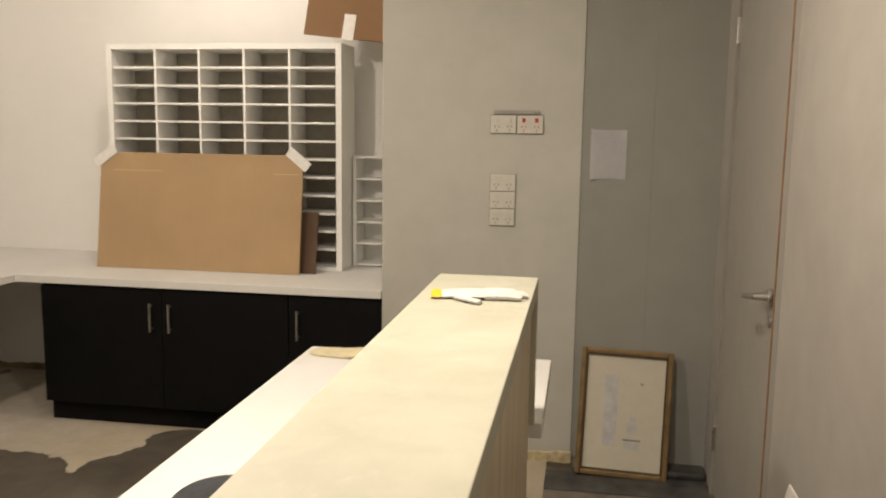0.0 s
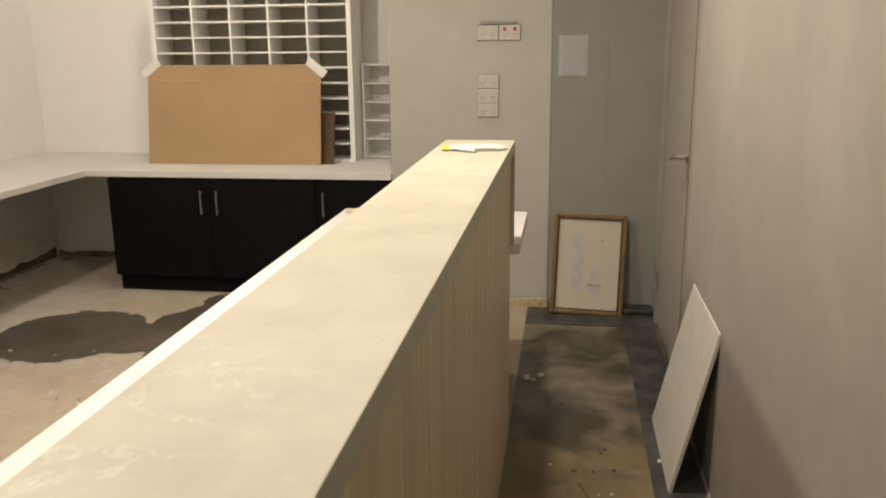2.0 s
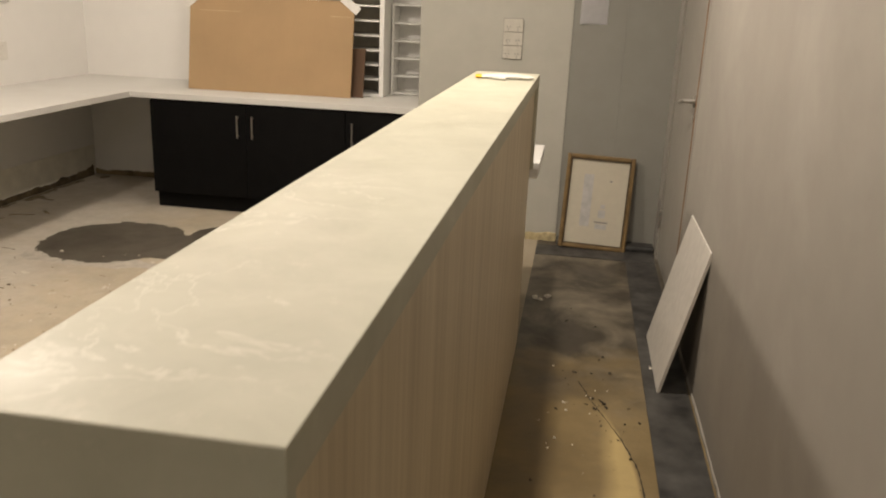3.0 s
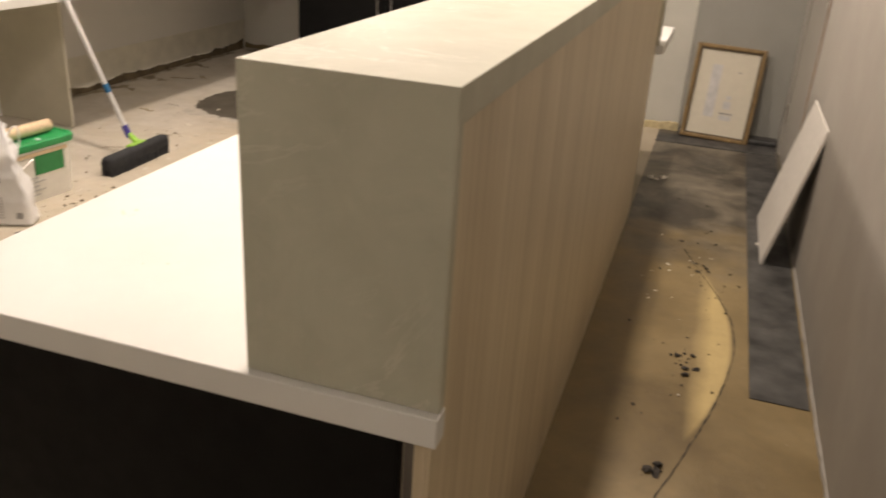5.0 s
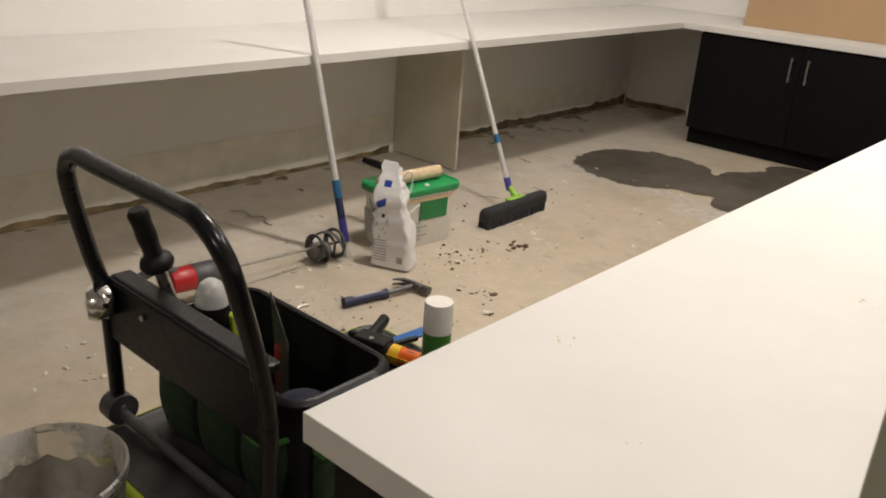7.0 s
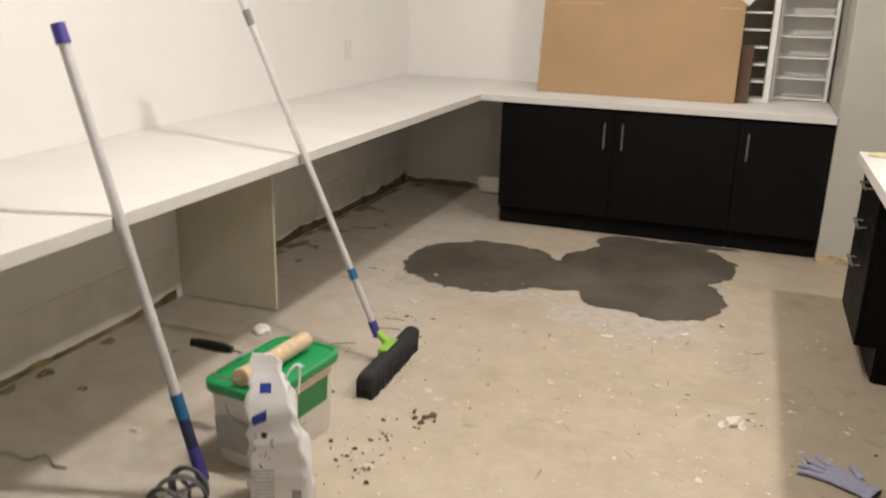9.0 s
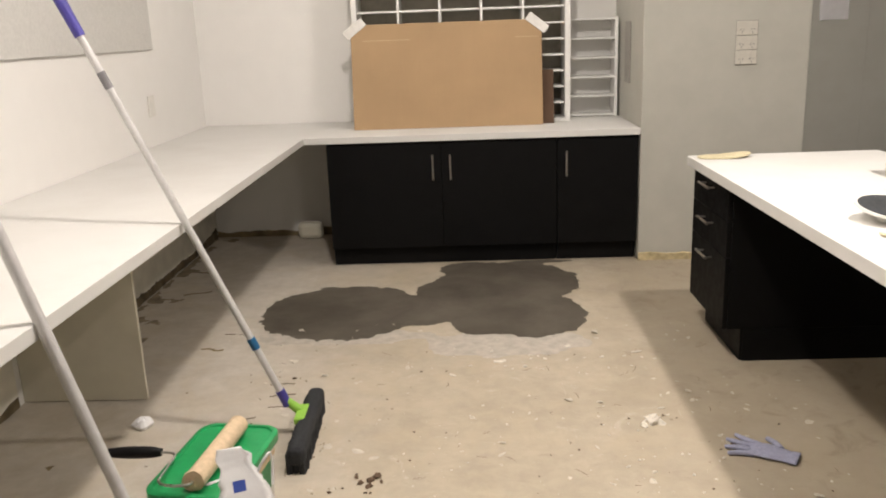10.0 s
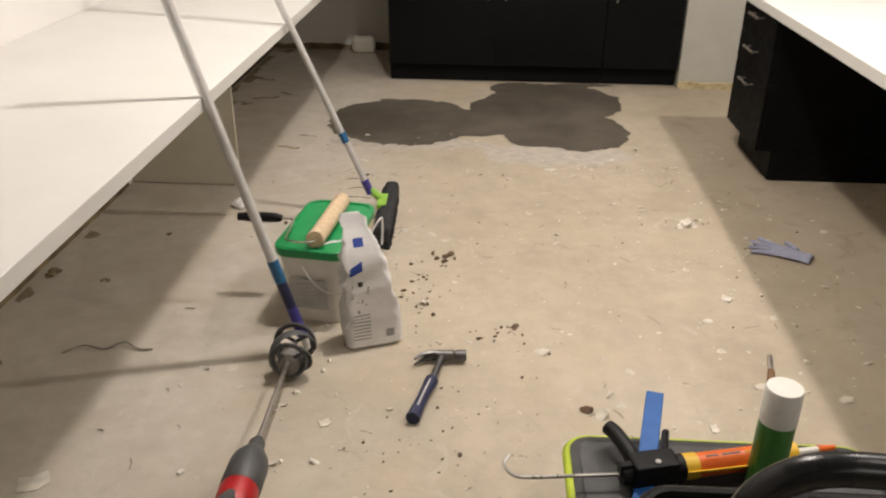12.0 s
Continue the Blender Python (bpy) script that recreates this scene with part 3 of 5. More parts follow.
# ---- pigeonhole shelves ----
PX0, PX1, PY0, PZ0, PZ1 = -2.04, -0.780, 4.40, CT, 1.873
PYB = 4.64
ph = thing("pigeonhole_unit", ((PX0 + PX1) / 2, 4.57, PZ0), "white pigeonhole mail shelf unit standing on the counter", "shelf unit")
for a, b in ((PX0, PX0 + 0.03), (PX1 - 0.03, PX1)):
    part("side_panel", block(a, b, PY0, PYB, PZ0, PZ1, 0.0015), SHELFWHITE, ph)
part("top_panel", block(PX0 + 0.0305, PX1 - 0.0305, PY0, PYB, PZ1 - 0.028, PZ1, 0.0015), SHELFWHITE, ph)
part("bottom_panel", block(PX0 + 0.0305, PX1 - 0.0305, PY0, PYB, PZ0, PZ0 + 0.018, 0.0015), SHELFWHITE, ph)
# the shade inside the pigeonholes is put into this board's duller colour
part("back_panel", block(PX0 + 0.0305, PX1 - 0.0305, PYB - 0.009, PYB - 0.001, PZ0 + 0.019, PZ1 - 0.029, 0), plain("shaded_back_board", (0.40, 0.37, 0.30), 0.7, vary=0.08), ph, "back board darkened for the shade inside the holes")
inner = (PX1 - PX0 - 0.06)
for k in range(1, 5):
    x = PX0 + 0.03 + inner * k / 5
    part("divider", block(x - 0.0065, x + 0.0065, PY0 + 0.002, PYB - 0.010, PZ0 + 0.0185, PZ1 - 0.0285, 0.001), SHELFWHITE, ph)
rows = 12
for r in range(1, rows):
    z = PZ0 + 0.018 + (PZ1 - PZ0 - 0.046) * r / rows
    for k in range(5):
        a = PX0 + 0.03 + inner * k / 5 + 0.007
        part("shelf", block(a, a + inner / 5 - 0.014, PY0 + 0.004, PYB - 0.0105, z - 0.005, z + 0.005, 0), SHELFWHITE, ph)

su = thing("small_shelf_unit", (-0.615, 4.6, CT), "small white five-tier paper shelf beside the pigeonholes", "shelf unit")
SX0, SX1, SY0 = -0.772, -0.474, 4.58
for a, b in ((SX0, SX0 + 0.016), (SX1 - 0.016, SX1)):
    part("side_panel", block(a, b, SY0, YB - 0.003, CT, 1.32, 0.001), SHELFWHITE, su)
for r in range(6):
    z = CT + 0.01 + r * 0.113
    part("shelf", block(SX0 + 0.0165, SX1 - 0.0165, SY0 + 0.002, YB - 0.003, z - 0.005, z + 0.005, 0.001), SHELFWHITE, su)

solo("dark_side_strip", block(XW0 - 0.009, XW0 - 0.0005, 4.26, 4.40, 0.95, 1.29, 0.002), PLATEGREY, "narrow dark grey strip on the projecting wall's side", "wall plate")

# cardboard sheets leaning on the pigeonholes
def lean_sheet(name, x0, x1, y, z, height, thick, tilt, mat, label, roll=0.0):
    """A board standing on its lower edge and leaning back about the x axis."""
    ob = thing(name, pose((x0 + x1) / 2, y, z, -tilt, roll, 0), label, "cardboard")
    w = (x1 - x0) / 2
    part("sheet", block(-w, w, 0, thick, 0, height, 0.002), mat, ob, local=True)
    return ob, w


card, w = lean_sheet("cardboard_sheet", -2.04, -0.953, 4.238, CT + 0.001, 0.592, 0.012, 8.5, CARD, "large brown cardboard sheet taped over the pigeonholes")
for sx in (-1, 1):
    bm = block(-0.026, 0.026, -0.006, -0.002, -0.075, 0.06, 0.0015)
    bm.transform(pose(sx * (w - 0.03), 0, 0.575, 0, sx * -52, 0))
    part("tape", bm, TAPE, card, "folded white packing tape", local=True)
bm = block(-w + 0.07, -w + 0.34, -0.0015, 0.0, 0.50, 0.503, 0)
part("crease", bm, CARDPALE, card, "", local=True)
bm = block(w - 0.15, w - 0.02, -0.0015, 0.0, 0.495, 0.498, 0)
part("crease", bm, CARDPALE, card, "", local=True)
lean_sheet("cardboard_sheet", -1.5, -0.885, 4.285, CT + 0.001, 0.31, 0.01, 12, CARDOFFCUT, "smaller dark cardboard offcut behind the large sheet")
top_card, w = lean_sheet("cardboard_sheet", -0.985, -0.50, 4.43, PZ1 + 0.022, 0.5, 0.01, 10, CARDDARK, "dark brown cardboard leaning on top of the pigeonholes", 6.0)
part("tape", block(-0.03, 0.03, -0.004, -0.0005, -0.03, 0.10, 0.001, pose(-0.015, 0, 0.02)), TAPE, top_card, "white packing tape", local=True)

# ---- the reception desk ----
DT, DB = 0.730, 0.691
desk = thing("reception_desk", (-0.05, 1.2, 0), "reception desk with white worktop, raised stone ledge and oak front", "desk")
part("worktop", prism([(-0.461, -0.478), (0.318, -0.478), (0.318, -0.448), (0.2805, -0.448), (0.2805, 2.372), (0.335, 2.372), (0.335, 2.97), (-0.461, 2.97)], "z", DB, DT), MELAMINE, desk, "white melamine worktop")
part("end_panel", block(-0.445, 0.261, -0.445, -0.425, 0.0, DB - 0.001, 0.0015), BLACKLAM, desk, "black laminate end panel")
part("modesty_panel", block(0.262, 0.2805, -0.424, 2.352, 0.0, DB - 0.001, 0.0015), DULLLAM, desk, "dull grey-brown laminate panel")
part("front_panel", block(0.2815, 0.298, -0.446, 2.352, 0.0, DT - 0.0005, 0.0015), OAK, desk, "light oak laminate front")
part("front_panel", block(0.2815, 0.2985, -0.4435, 2.352, DT + 0.001, 1.058, 0.001), OAK, desk, "light oak laminate front")
part("front_trim", block(0.2985, 0.3025, -0.4465, 2.353, 0.0, 1.058, 0.0005), OAK, desk, "light oak laminate facing")
part("ledge", prism([(-0.466, DT + 0.0005), (-0.448, DT + 0.0005), (-0.448, 1.06), (2.353, 1.06), (2.353, DT + 0.0005), (2.37, DT + 0.0005), (2.37, 1.1), (-0.466, 1.1)], "x", 0.073, 0.316), STONE, desk, "cream veined stone-look waterfall ledge")
part("ledge_back", block(0.264, 0.2805, -0.4465, 2.3525, DT + 0.0005, 1.0595, 0.001), SHELFWHITE, desk, "white melamine ledge back")

du = thing("drawer_unit", (-0.08, 2.71, 0), "black laminate three-drawer unit under the desk", "drawer unit")
part("body", block(-0.412, 0.262, 2.478, 2.95, 0.13, DB - 0.001, 0.0015), BLACKLAM, du)
part("kickboard", block(-0.36, 0.26, 2.482, 2.946, 0.0, 0.129, 0.001), BLACKLAM, du)
for z0, z1 in ((0.13, 0.414), (0.414, 0.554), (0.554, 0.695)):
    d = part("drawer", block(-0.432, -0.4135, 2.4785, 2.9495, z0 + 0.002, z1 - 0.0015, 0.0015), BLACKLAM, du)
    bar_handle((-0.432, 2.714, z1 - 0.044), (0, 1, 0), 0.14, (-1, 0, 0), d)
part("side_skirt", block(-0.352, 0.26, 2.474, 2.4775, 0.0, 0.13, 0), BLACKLAM, du)

# ---- power points, notice, picture, board ----
def power_plate(x, z, wide, high, gangs, red=False, label="white double power point on the wall"):
    """A wall plate with rockers and pin slots."""
    pp = thing("power_point", (x, YW, z), label, "power point", "power points on the wall")
    part("plate", block(x, x + wide, YW - 0.011, YW - 0.0005, z, z + high, 0.003), SOCKETBEIGE, pp)
    # thin grey block that draws the shadow line round the plate
    part("rim", block(x - 0.003, x + wide + 0.003, YW - 0.004, YW - 0.0004, z - 0.003, z + high + 0.003, 0.001), PLATEGREY, pp, "grey shadow rim")
    for g in range(gangs):
        gx = x + wide * (g + 0.5) / gangs
        part("rocker", block(gx - 0.007, gx + 0.007, YW - 0.015, YW - 0.0115, z + high * 0.62, z + high * 0.86, 0.001), SOCKETRED if red else SOCKETBEIGE, pp)
        bm = bmesh.new()
        for dx, dz, tilt in ((-0.008, 0.028, 30), (0.008, 0.028, -30), (0, 0.013, 0)):
            bx(bm, -0.0015, 0.0015, -0.0013, 0.0, -0.005, 0.005, pose(gx + dx, YW - 0.0112, z + dz, 0, tilt, 0))
        part("slots", bm, SOCKETRED if red else DARKGREY, pp)
    return pp


power_plate(0.018, 1.445, 0.108, 0.075, 2)
power_plate(0.132, 1.445, 0.108, 0.075, 2, True, "white double power point with red sockets")
for k in range(3):
    power_plate(0.021, 1.05 + k * 0.0745, 0.108, 0.071, 2)
solo("cable_duct", block(0.03, 0.225, YW - 0.012, YW - 0.0005, 1.526, 1.542, 0.002), PLATEGREY, "thin grey label strip above the power points", "label strip")

paper = thing("paper_notice", (0.515, YW + 0.005, 1.26), "creased white paper notice taped to the grey wall", "notice")
bm = bmesh.new()
n = 8
grid = [[bm.verts.new((0.441 + 0.148 * a / n, YW + 0.003 - 0.004 * noise.noise((a * 0.9, b * 0.7, 3)) ** 2 - 0.001 - (0.012 if a < 2 and b == 0 else 0), 1.26 + 0.205 * b / n + (0.004 if a == 0 else 0) - (0.008 if a == 0 and b == 0 else 0))) for b in range(n + 1)] for a in range(n + 1)]
for a in range(n):
    for b in range(n):
        bm.faces.new((grid[a][b], grid[a + 1][b], grid[a + 1][b + 1], grid[a][b + 1]))
ext = bmesh.ops.solidify(bm, geom=bm.faces[:], thickness=0.0006)
part("sheet", bm, PAPER, paper, smooth=True)

pic = thing("framed_picture", pose(0.614, 3.79, 0.009, -10, 1.8, 0), "gilt-framed print in a cream mount leaning on the wall", "picture")
PW, PH = 0.192, 0.54
for nm, a in (("left", (-PW, -PW + 0.022, 0, PH)), ("right", (PW - 0.022, PW, 0, PH)), ("low", (-PW + 0.0225, PW - 0.0225, 0, 0.022)), ("top", (-PW + 0.0225, PW - 0.0225, PH - 0.022, PH))):
    part("frame_rail", block(a[0], a[1], 0, 0.03, a[2], a[3], 0.005), GILT, pic, local=True)
for a in ((-PW + 0.0225, -PW + 0.03, 0.0225, PH - 0.0225), (PW - 0.03, PW - 0.0225, 0.0225, PH - 0.0225), (-PW + 0.0305, PW - 0.0305, 0.0225, 0.03), (-PW + 0.0305, PW - 0.0305, PH - 0.03, PH - 0.0225)):
    part("inner_rail", block(a[0], a[1], 0.003, 0.02, a[2], a[3], 0.001), FRAMEDARK, pic, "dark inner slip", local=True)
part("mount", block(-PW + 0.023, PW - 0.023, 0.012, 0.024, 0.023, PH - 0.023, 0), MOUNT, pic, "cream mount board", local=True)
part("print", block(-0.085, -0.03, 0.0105, 0.0115, 0.13, 0.43, 0), PALEINK, pic, "faded grey print", local=True)
for za, zb, xa, xb, mt in ((0.36, 0.41, 0.0, 0.06, MOUNT), (0.24, 0.262, 0.025, 0.05, PALEINK), (0.185, 0.23, 0.015, 0.055, PALEINK), (0.155, 0.162, 0.0, 0.075, INK), (0.12, 0.148, 0.005, 0.07, PALEINK), (0.395, 0.402, 0.06, 0.075, INK)):
    part("print", block(xa, xb, 0.0105, 0.0115, za, zb, 0), mt, pic, "faded grey print", local=True)
part("backing", block(-PW + 0.01, PW - 0.01, 0.0305, 0.036, 0.01, PH - 0.01, 0.001), CARD, pic, local=True)

# white board leaning against the right wall
bd = thing("white_board_offcut", pose(0.846, 2.265, 0.0045, 0, 0, 0), "white plasterboard offcut leaning against the plaster wall", "board")
bm = block(-0.012, 0.0, -0.278, 0.278, 0, 0.563, 0.0015)
bm.transform(pose(0, 0, 0, 0, 12.8, 0) @ pose(0.012, 0, 0, 0, 0, 0))
part("panel", bm, plain("white_plasterboard", (0.63, 0.6, 0.55), 0.7, vary=0.06, bump=0.1), bd, local=True)


# ---- on the floor: damp compound, debris ----
def in_patch(x, y):
    """Above zero inside the two joined pools of levelling compound."""
    best = -9.0
    for cx, cy, hx, hy in ((-2.0, 3.185, 0.385, 0.385), (-1.64, 3.15, 0.22, 0.19), (-1.2, 3.6, 0.36, 0.36), (-1.39, 3.83, 0.17, 0.14), (-1.52, 3.46, 0.15, 0.17), (-1.42, 3.25, 0.22, 0.22), (-1.13, 3.09, 0.27, 0.30), (-1.36, 2.98, 0.12, 0.16), (-1.0, 3.955, 0.17, 0.035)):
        best = max(best, 1 - math.hypot((x - cx) / hx, (y - cy) / hy))
    return best * 0.3 + 0.026 * noise.fractal((x * 12, y * 12, 2), 0.7, 2.0, 6) + 0.004


solo("compound_patch", blob_sheet(in_patch, -2.5, -0.7, 2.7, 3.995, 0.015, 0.0012, 0.003), COMPOUND, "damp dark grey levelling compound patch spread on the concrete", "floor patch", True)


def in_dust(x, y):
    """A paler skim round the compound."""
    v = max(1 - math.hypot((x + 1.25) / 0.36, (y - 2.72) / 0.16), 1 - math.hypot((x + 1.95) / 0.42, (y - 2.84) / 0.1))
    return v * 0.3 + 0.06 * noise.fractal((x * 7, y * 7, 8), 1.0, 2.0, 4) - 0.02


solo("dust_skim", blob_sheet(in_dust, -2.5, -0.8, 2.45, 3.1, 0.03, 0.0006, 0.0005), plain("pale_cement_dust", (0.44, 0.4, 0.34), 0.9, vary=0.15, scale=20), "pale dried cement skim beside the damp patch", "floor patch", True)


def in_smear(x, y):
    """Old adhesive left in blots on the floor along the wall under the counter."""
    d = (x - XL) / (0.09 + 0.05 * noise.noise((y * 1.7, 3, 1)) + (0.07 if y > 2.6 else 0.0))
    return (1 - d) * 0.12 + 0.2 * noise.fractal((x * 9, y * 6, 4), 0.8, 2.0, 6) - (0.10 if y > 2.4 else 0.17)


solo("adhesive_smear", blob_sheet(in_smear, XL + 0.02, XL + 0.38, 0.0, 4.7, 0.02, 0.0005, 0.0012), plain("thin_adhesive_stain", (0.25, 0.205, 0.14), 0.85, vary=0.35, scale=16, bump=0.4), "brown blots of old adhesive on the concrete along the wall", "floor patch", True, kind="stuff")


def chip(bm, rng, x, y, z, r, flat=0.5):
    """One irregular crumb."""
    m = Matrix.Translation((x, y, z + r * flat * 0.5)) @ Euler((rng.random() * 0.5, rng.random() * 0.5, rng.random() * 6.28)).to_matrix().to_4x4() @ Matrix.Diagonal((r * (0.7 + 0.8 * rng.random()), r * (0.5 + 0.5 * rng.random()), r * flat, 1))
    for v in bmesh.ops.create_icosphere(bm, subdivisions=1, radius=1, matrix=m)["verts"]:
        v.co += Vector((rng.uniform(-1, 1), rng.uniform(-1, 1), rng.uniform(-0.3, 0.3))) * r * 0.3
        v.co.z = max(v.co.z, z + 0.0002)


def scatter(name, zones, mat, label, seed, category="debris"):
    """Loose crumbs; zones: (x, y, half width, half depth, count, size)."""
    rng = random.Random(seed)
    bm = bmesh.new()
    for cx, cy, hx, hy, n, r in zones:
        for _ in range(n):
            x, y = cx + hx * max(-1.0, min(1.0, rng.gauss(0, 0.5))), cy + hy * max(-1.0, min(1.0, rng.gauss(0, 0.5)))
            chip(bm, rng, x, y, 0.0, r * (0.4 + rng.random() ** 2))
    return solo(name, bm, mat, label, category, kind="stuff")


scatter("brown_crumbs", [(-1.78, 1.35, 0.13, 0.25, 46, 0.0075), (-1.70, 1.62, 0.05, 0.05, 10, 0.014), (-1.72, 0.62, 0.22, 0.25, 40, 0.0045), (-1.3, 0.8, 0.02, 0.02, 3, 0.014), (-1.482, 1.19, 0.03, 0.008, 6, 0.009), (-1.55, 1.15, 0.1, 0.06, 9, 0.007), (-1.6, 0.9, 0.5, 0.6, 36, 0.004), (-1.4, 2.0, 0.9, 0.9, 50, 0.0045), (-2.2, 1.9, 0.3, 0.5, 22, 0.006), (-0.6, 1.6, 0.3, 0.7, 26, 0.005)], CRUMB, "scattered brown crumbs of old adhesive on the concrete", 3)
scatter("pale_crumbs", [(-1.5, 1.0, 0.7, 0.8, 60, 0.005), (-1.25, 2.5, 0.4, 0.2, 26, 0.008), (-0.79, 2.0, 0.05, 0.05, 10, 0.018), (-0.79, 1.41, 0.02, 0.03, 4, 0.017), (-0.7, 1.5, 0.35, 0.7, 50, 0.006), (-2.1, 0.8, 0.3, 0.4, 30, 0.008), (-1.3, 1.6, 0.5, 0.6, 40, 0.004), (-2.0, 0.0, 0.25, 0.3, 26, 0.009)], CHALK, "scattered pale plaster chips on the concrete", 5)
rng = random.Random(44)
bm = bmesh.new()
for _ in range(280):
    x, y = rng.uniform(-2.5, -0.2), rng.uniform(0.1, 3.0)
    chip(bm, rng, x, y, 0.0, rng.choice((0.005, 0.008, 0.012, 0.02)) * (0.5 + rng.random() * 0.6), 0.06)
solo("paint_flakes", bm, plain("pale_paint_spots", (0.56, 0.52, 0.44), 0.8, vary=0.15), "thin pale paint and plaster spots stuck to the concrete", "debris", kind="stuff")
scatter("corridor_crumbs", [(0.6, 2.0, 0.15, 0.8, 24, 0.0055), (0.55, 0.9, 0.15, 0.4, 12, 0.005), (0.62, 1.05, 0.03, 0.1, 14, 0.011), (0.57, 0.53, 0.03, 0.03, 9, 0.014), (0.62, 1.85, 0.06, 0.06, 8, 0.009), (0.7, 1.5, 0.1, 0.6, 22, 0.005)], plain("black_adhesive_bits", (0.03, 0.024, 0.018), 0.8, vary=0.4), "dark adhesive crumbs on the stained corridor floor", 8)
scatter("corridor_chips", [(0.5, 1.6, 0.15, 0.7, 12, 0.007), (0.38, 2.9, 0.05, 0.1, 5, 0.02), (0.84, 2.2, 0.02, 0.02, 3, 0.014), (0.65, 1.9, 0.1, 0.2, 5, 0.007)], CHALK, "white plaster chips on the stained corridor floor", 9)


def ribbon(pts, wide, z, seed):
    """A thin uneven strip along a path on the floor."""
    rng = random.Random(seed)
    path = smooth_path([(x, y, 0) for x, y in pts], 14)
    bm = bmesh.new()
    rows = []
    for k, p in enumerate(path):
        d = (path[min(k + 1, len(path) - 1)] - path[max(k - 1, 0)]).normalized()
        side = Vector((-d.y, d.x, 0)) * wide * (0.25 + rng.random())
        w = Vector((rng.uniform(-1, 1), rng.uniform(-1, 1), 0)) * wide * 0.6
        rows.append((bm.verts.new(p + w - side + Vector((0, 0, 0.0003))), bm.verts.new(p + w + Vector((0, 0, z))), bm.verts.new(p + w + side + Vector((0, 0, 0.0003)))))
    for a, b in zip(rows, rows[1:]):
        bm.faces.new((a[0], a[1], b[1], b[0]))
        bm.faces.new((a[1], a[2], b[2], b[1]))
    return bm


solo("floor_crack", ribbon([(0.56, 2.02), (0.59, 1.93), (0.6, 1.89), (0.70, 1.62), (0.752, 1.4), (0.752, 1.15), (0.70, 0.85), (0.63, 0.58), (0.55, 0.3)], 0.0026, 0.0015, 2), plain("dark_crack_filler", (0.03, 0.024, 0.016), 0.8, vary=0.4), "thin dark curved crack in the stained floor", "crack")


for k, (x, y, a) in enumerate(((-2.12, 2.35, 5), (-2.1, 2.25, 12), (-2.08, 2.15, -4), (-2.2, 2.05, 30), (-2.45, 2.9, -10))):
    bm = ribbon([(-0.045, 0), (0.0, 0.004), (0.05, 0)], 0.004, 0.002, 20 + k)
    bm.transform(pose(x, y, 0, 0, 0, a))
    solo("adhesive_scrape", bm, CRUMB, "short dark scrape of old adhesive", "scrape", group="adhesive scrapes")
rng = random.Random(91)
bm = bmesh.new()
for _ in range(70):
    x, y, a, l = rng.uniform(-2.5, -0.3), rng.uniform(0.2, 2.9), rng.uniform(0, math.pi), rng.uniform(0.015, 0.06)
    c, d = math.cos(a) * l / 2, math.sin(a) * l / 2
    strip = ribbon([(x - c, y - d), (x + 0.004, y), (x + c, y + d)], 0.0012, 0.0008, rng.randrange(999))
    me = bpy.data.meshes.new("scratch")
    strip.to_mesh(me)
    strip.free()
    bm.from_mesh(me)
    bpy.data.meshes.remove(me)
solo("floor_scratches", bm, CRUMB, "fine dark scratches and fibres on the concrete", "debris", kind="stuff")
solo("wire_offcut", tube([(-2.753, 0.962, 0.003), (-2.70, 0.99, 0.012), (-2.64, 0.985, 0.005), (-2.59, 1.012, 0.014), (-2.545, 0.99, 0.006), (-2.505, 0.996, 0.003)], 0.003, 6), STEEL, "thin bent wire offcut on the concrete", "wire", True)
secs = [[((0.035 + 0.012 * noise.noise((a, z * 40, 5))) * k * math.cos(a), 0.03 * k * math.sin(a) * (1 + 0.3 * math.sin(3 * a)), max(0.0005, z + 0.008 * noise.noise((a * 2, z * 90, 2)) * (z > 0))) for a in [2 * math.pi * q / 18 for q in range(18)]] for k, z in ((0.85, 0.0), (1.0, 0.012), (0.75, 0.026), (0.3, 0.034))]
bm = loft(secs)
bm.transform(pose(-2.53, 2.02, 0.0006, 0, 0, 20))
solo("plastic_scrap", bm, BAGWHITE, "crumpled white plastic scrap beside the counter panel", "scrap")
for x, y, a, l in ((-2.81, 3.52, 20, 0.14), (-2.72, 3.62, -35, 0.08), (-2.5, 2.72, -12, 0.1)):
    bm = ribbon([(-l / 2, 0), (-l / 6, 0.01), (l / 5, -0.004), (l / 2, 0.008)], 0.007, 0.004, int(x * -100))
    bm.transform(pose(x, y, 0, 0, 0, a))
    solo("adhesive_shred", bm, ADHESIVE, "curled dark shred of old adhesive under the counter", "shred", group="adhesive shreds")
for x, y, r in ((-3.0, 1.42, 0.024), (-2.81, 1.38, 0.014), (-2.9, 0.9, 0.012), (-2.72, 1.75, 0.01)):
    bm = bmesh.new()
    rng = random.Random(int(r * 1000))
    for _ in range(5):
        chip(bm, rng, x + rng.gauss(0, r * 0.6), y + rng.gauss(0, r * 0.6), 0.0, r * (0.4 + 0.5 * rng.random()), 0.45)
    solo("adhesive_lump", bm, ADHESIVE, "small brown lump of old adhesive under the counter", "debris", group="adhesive lumps")
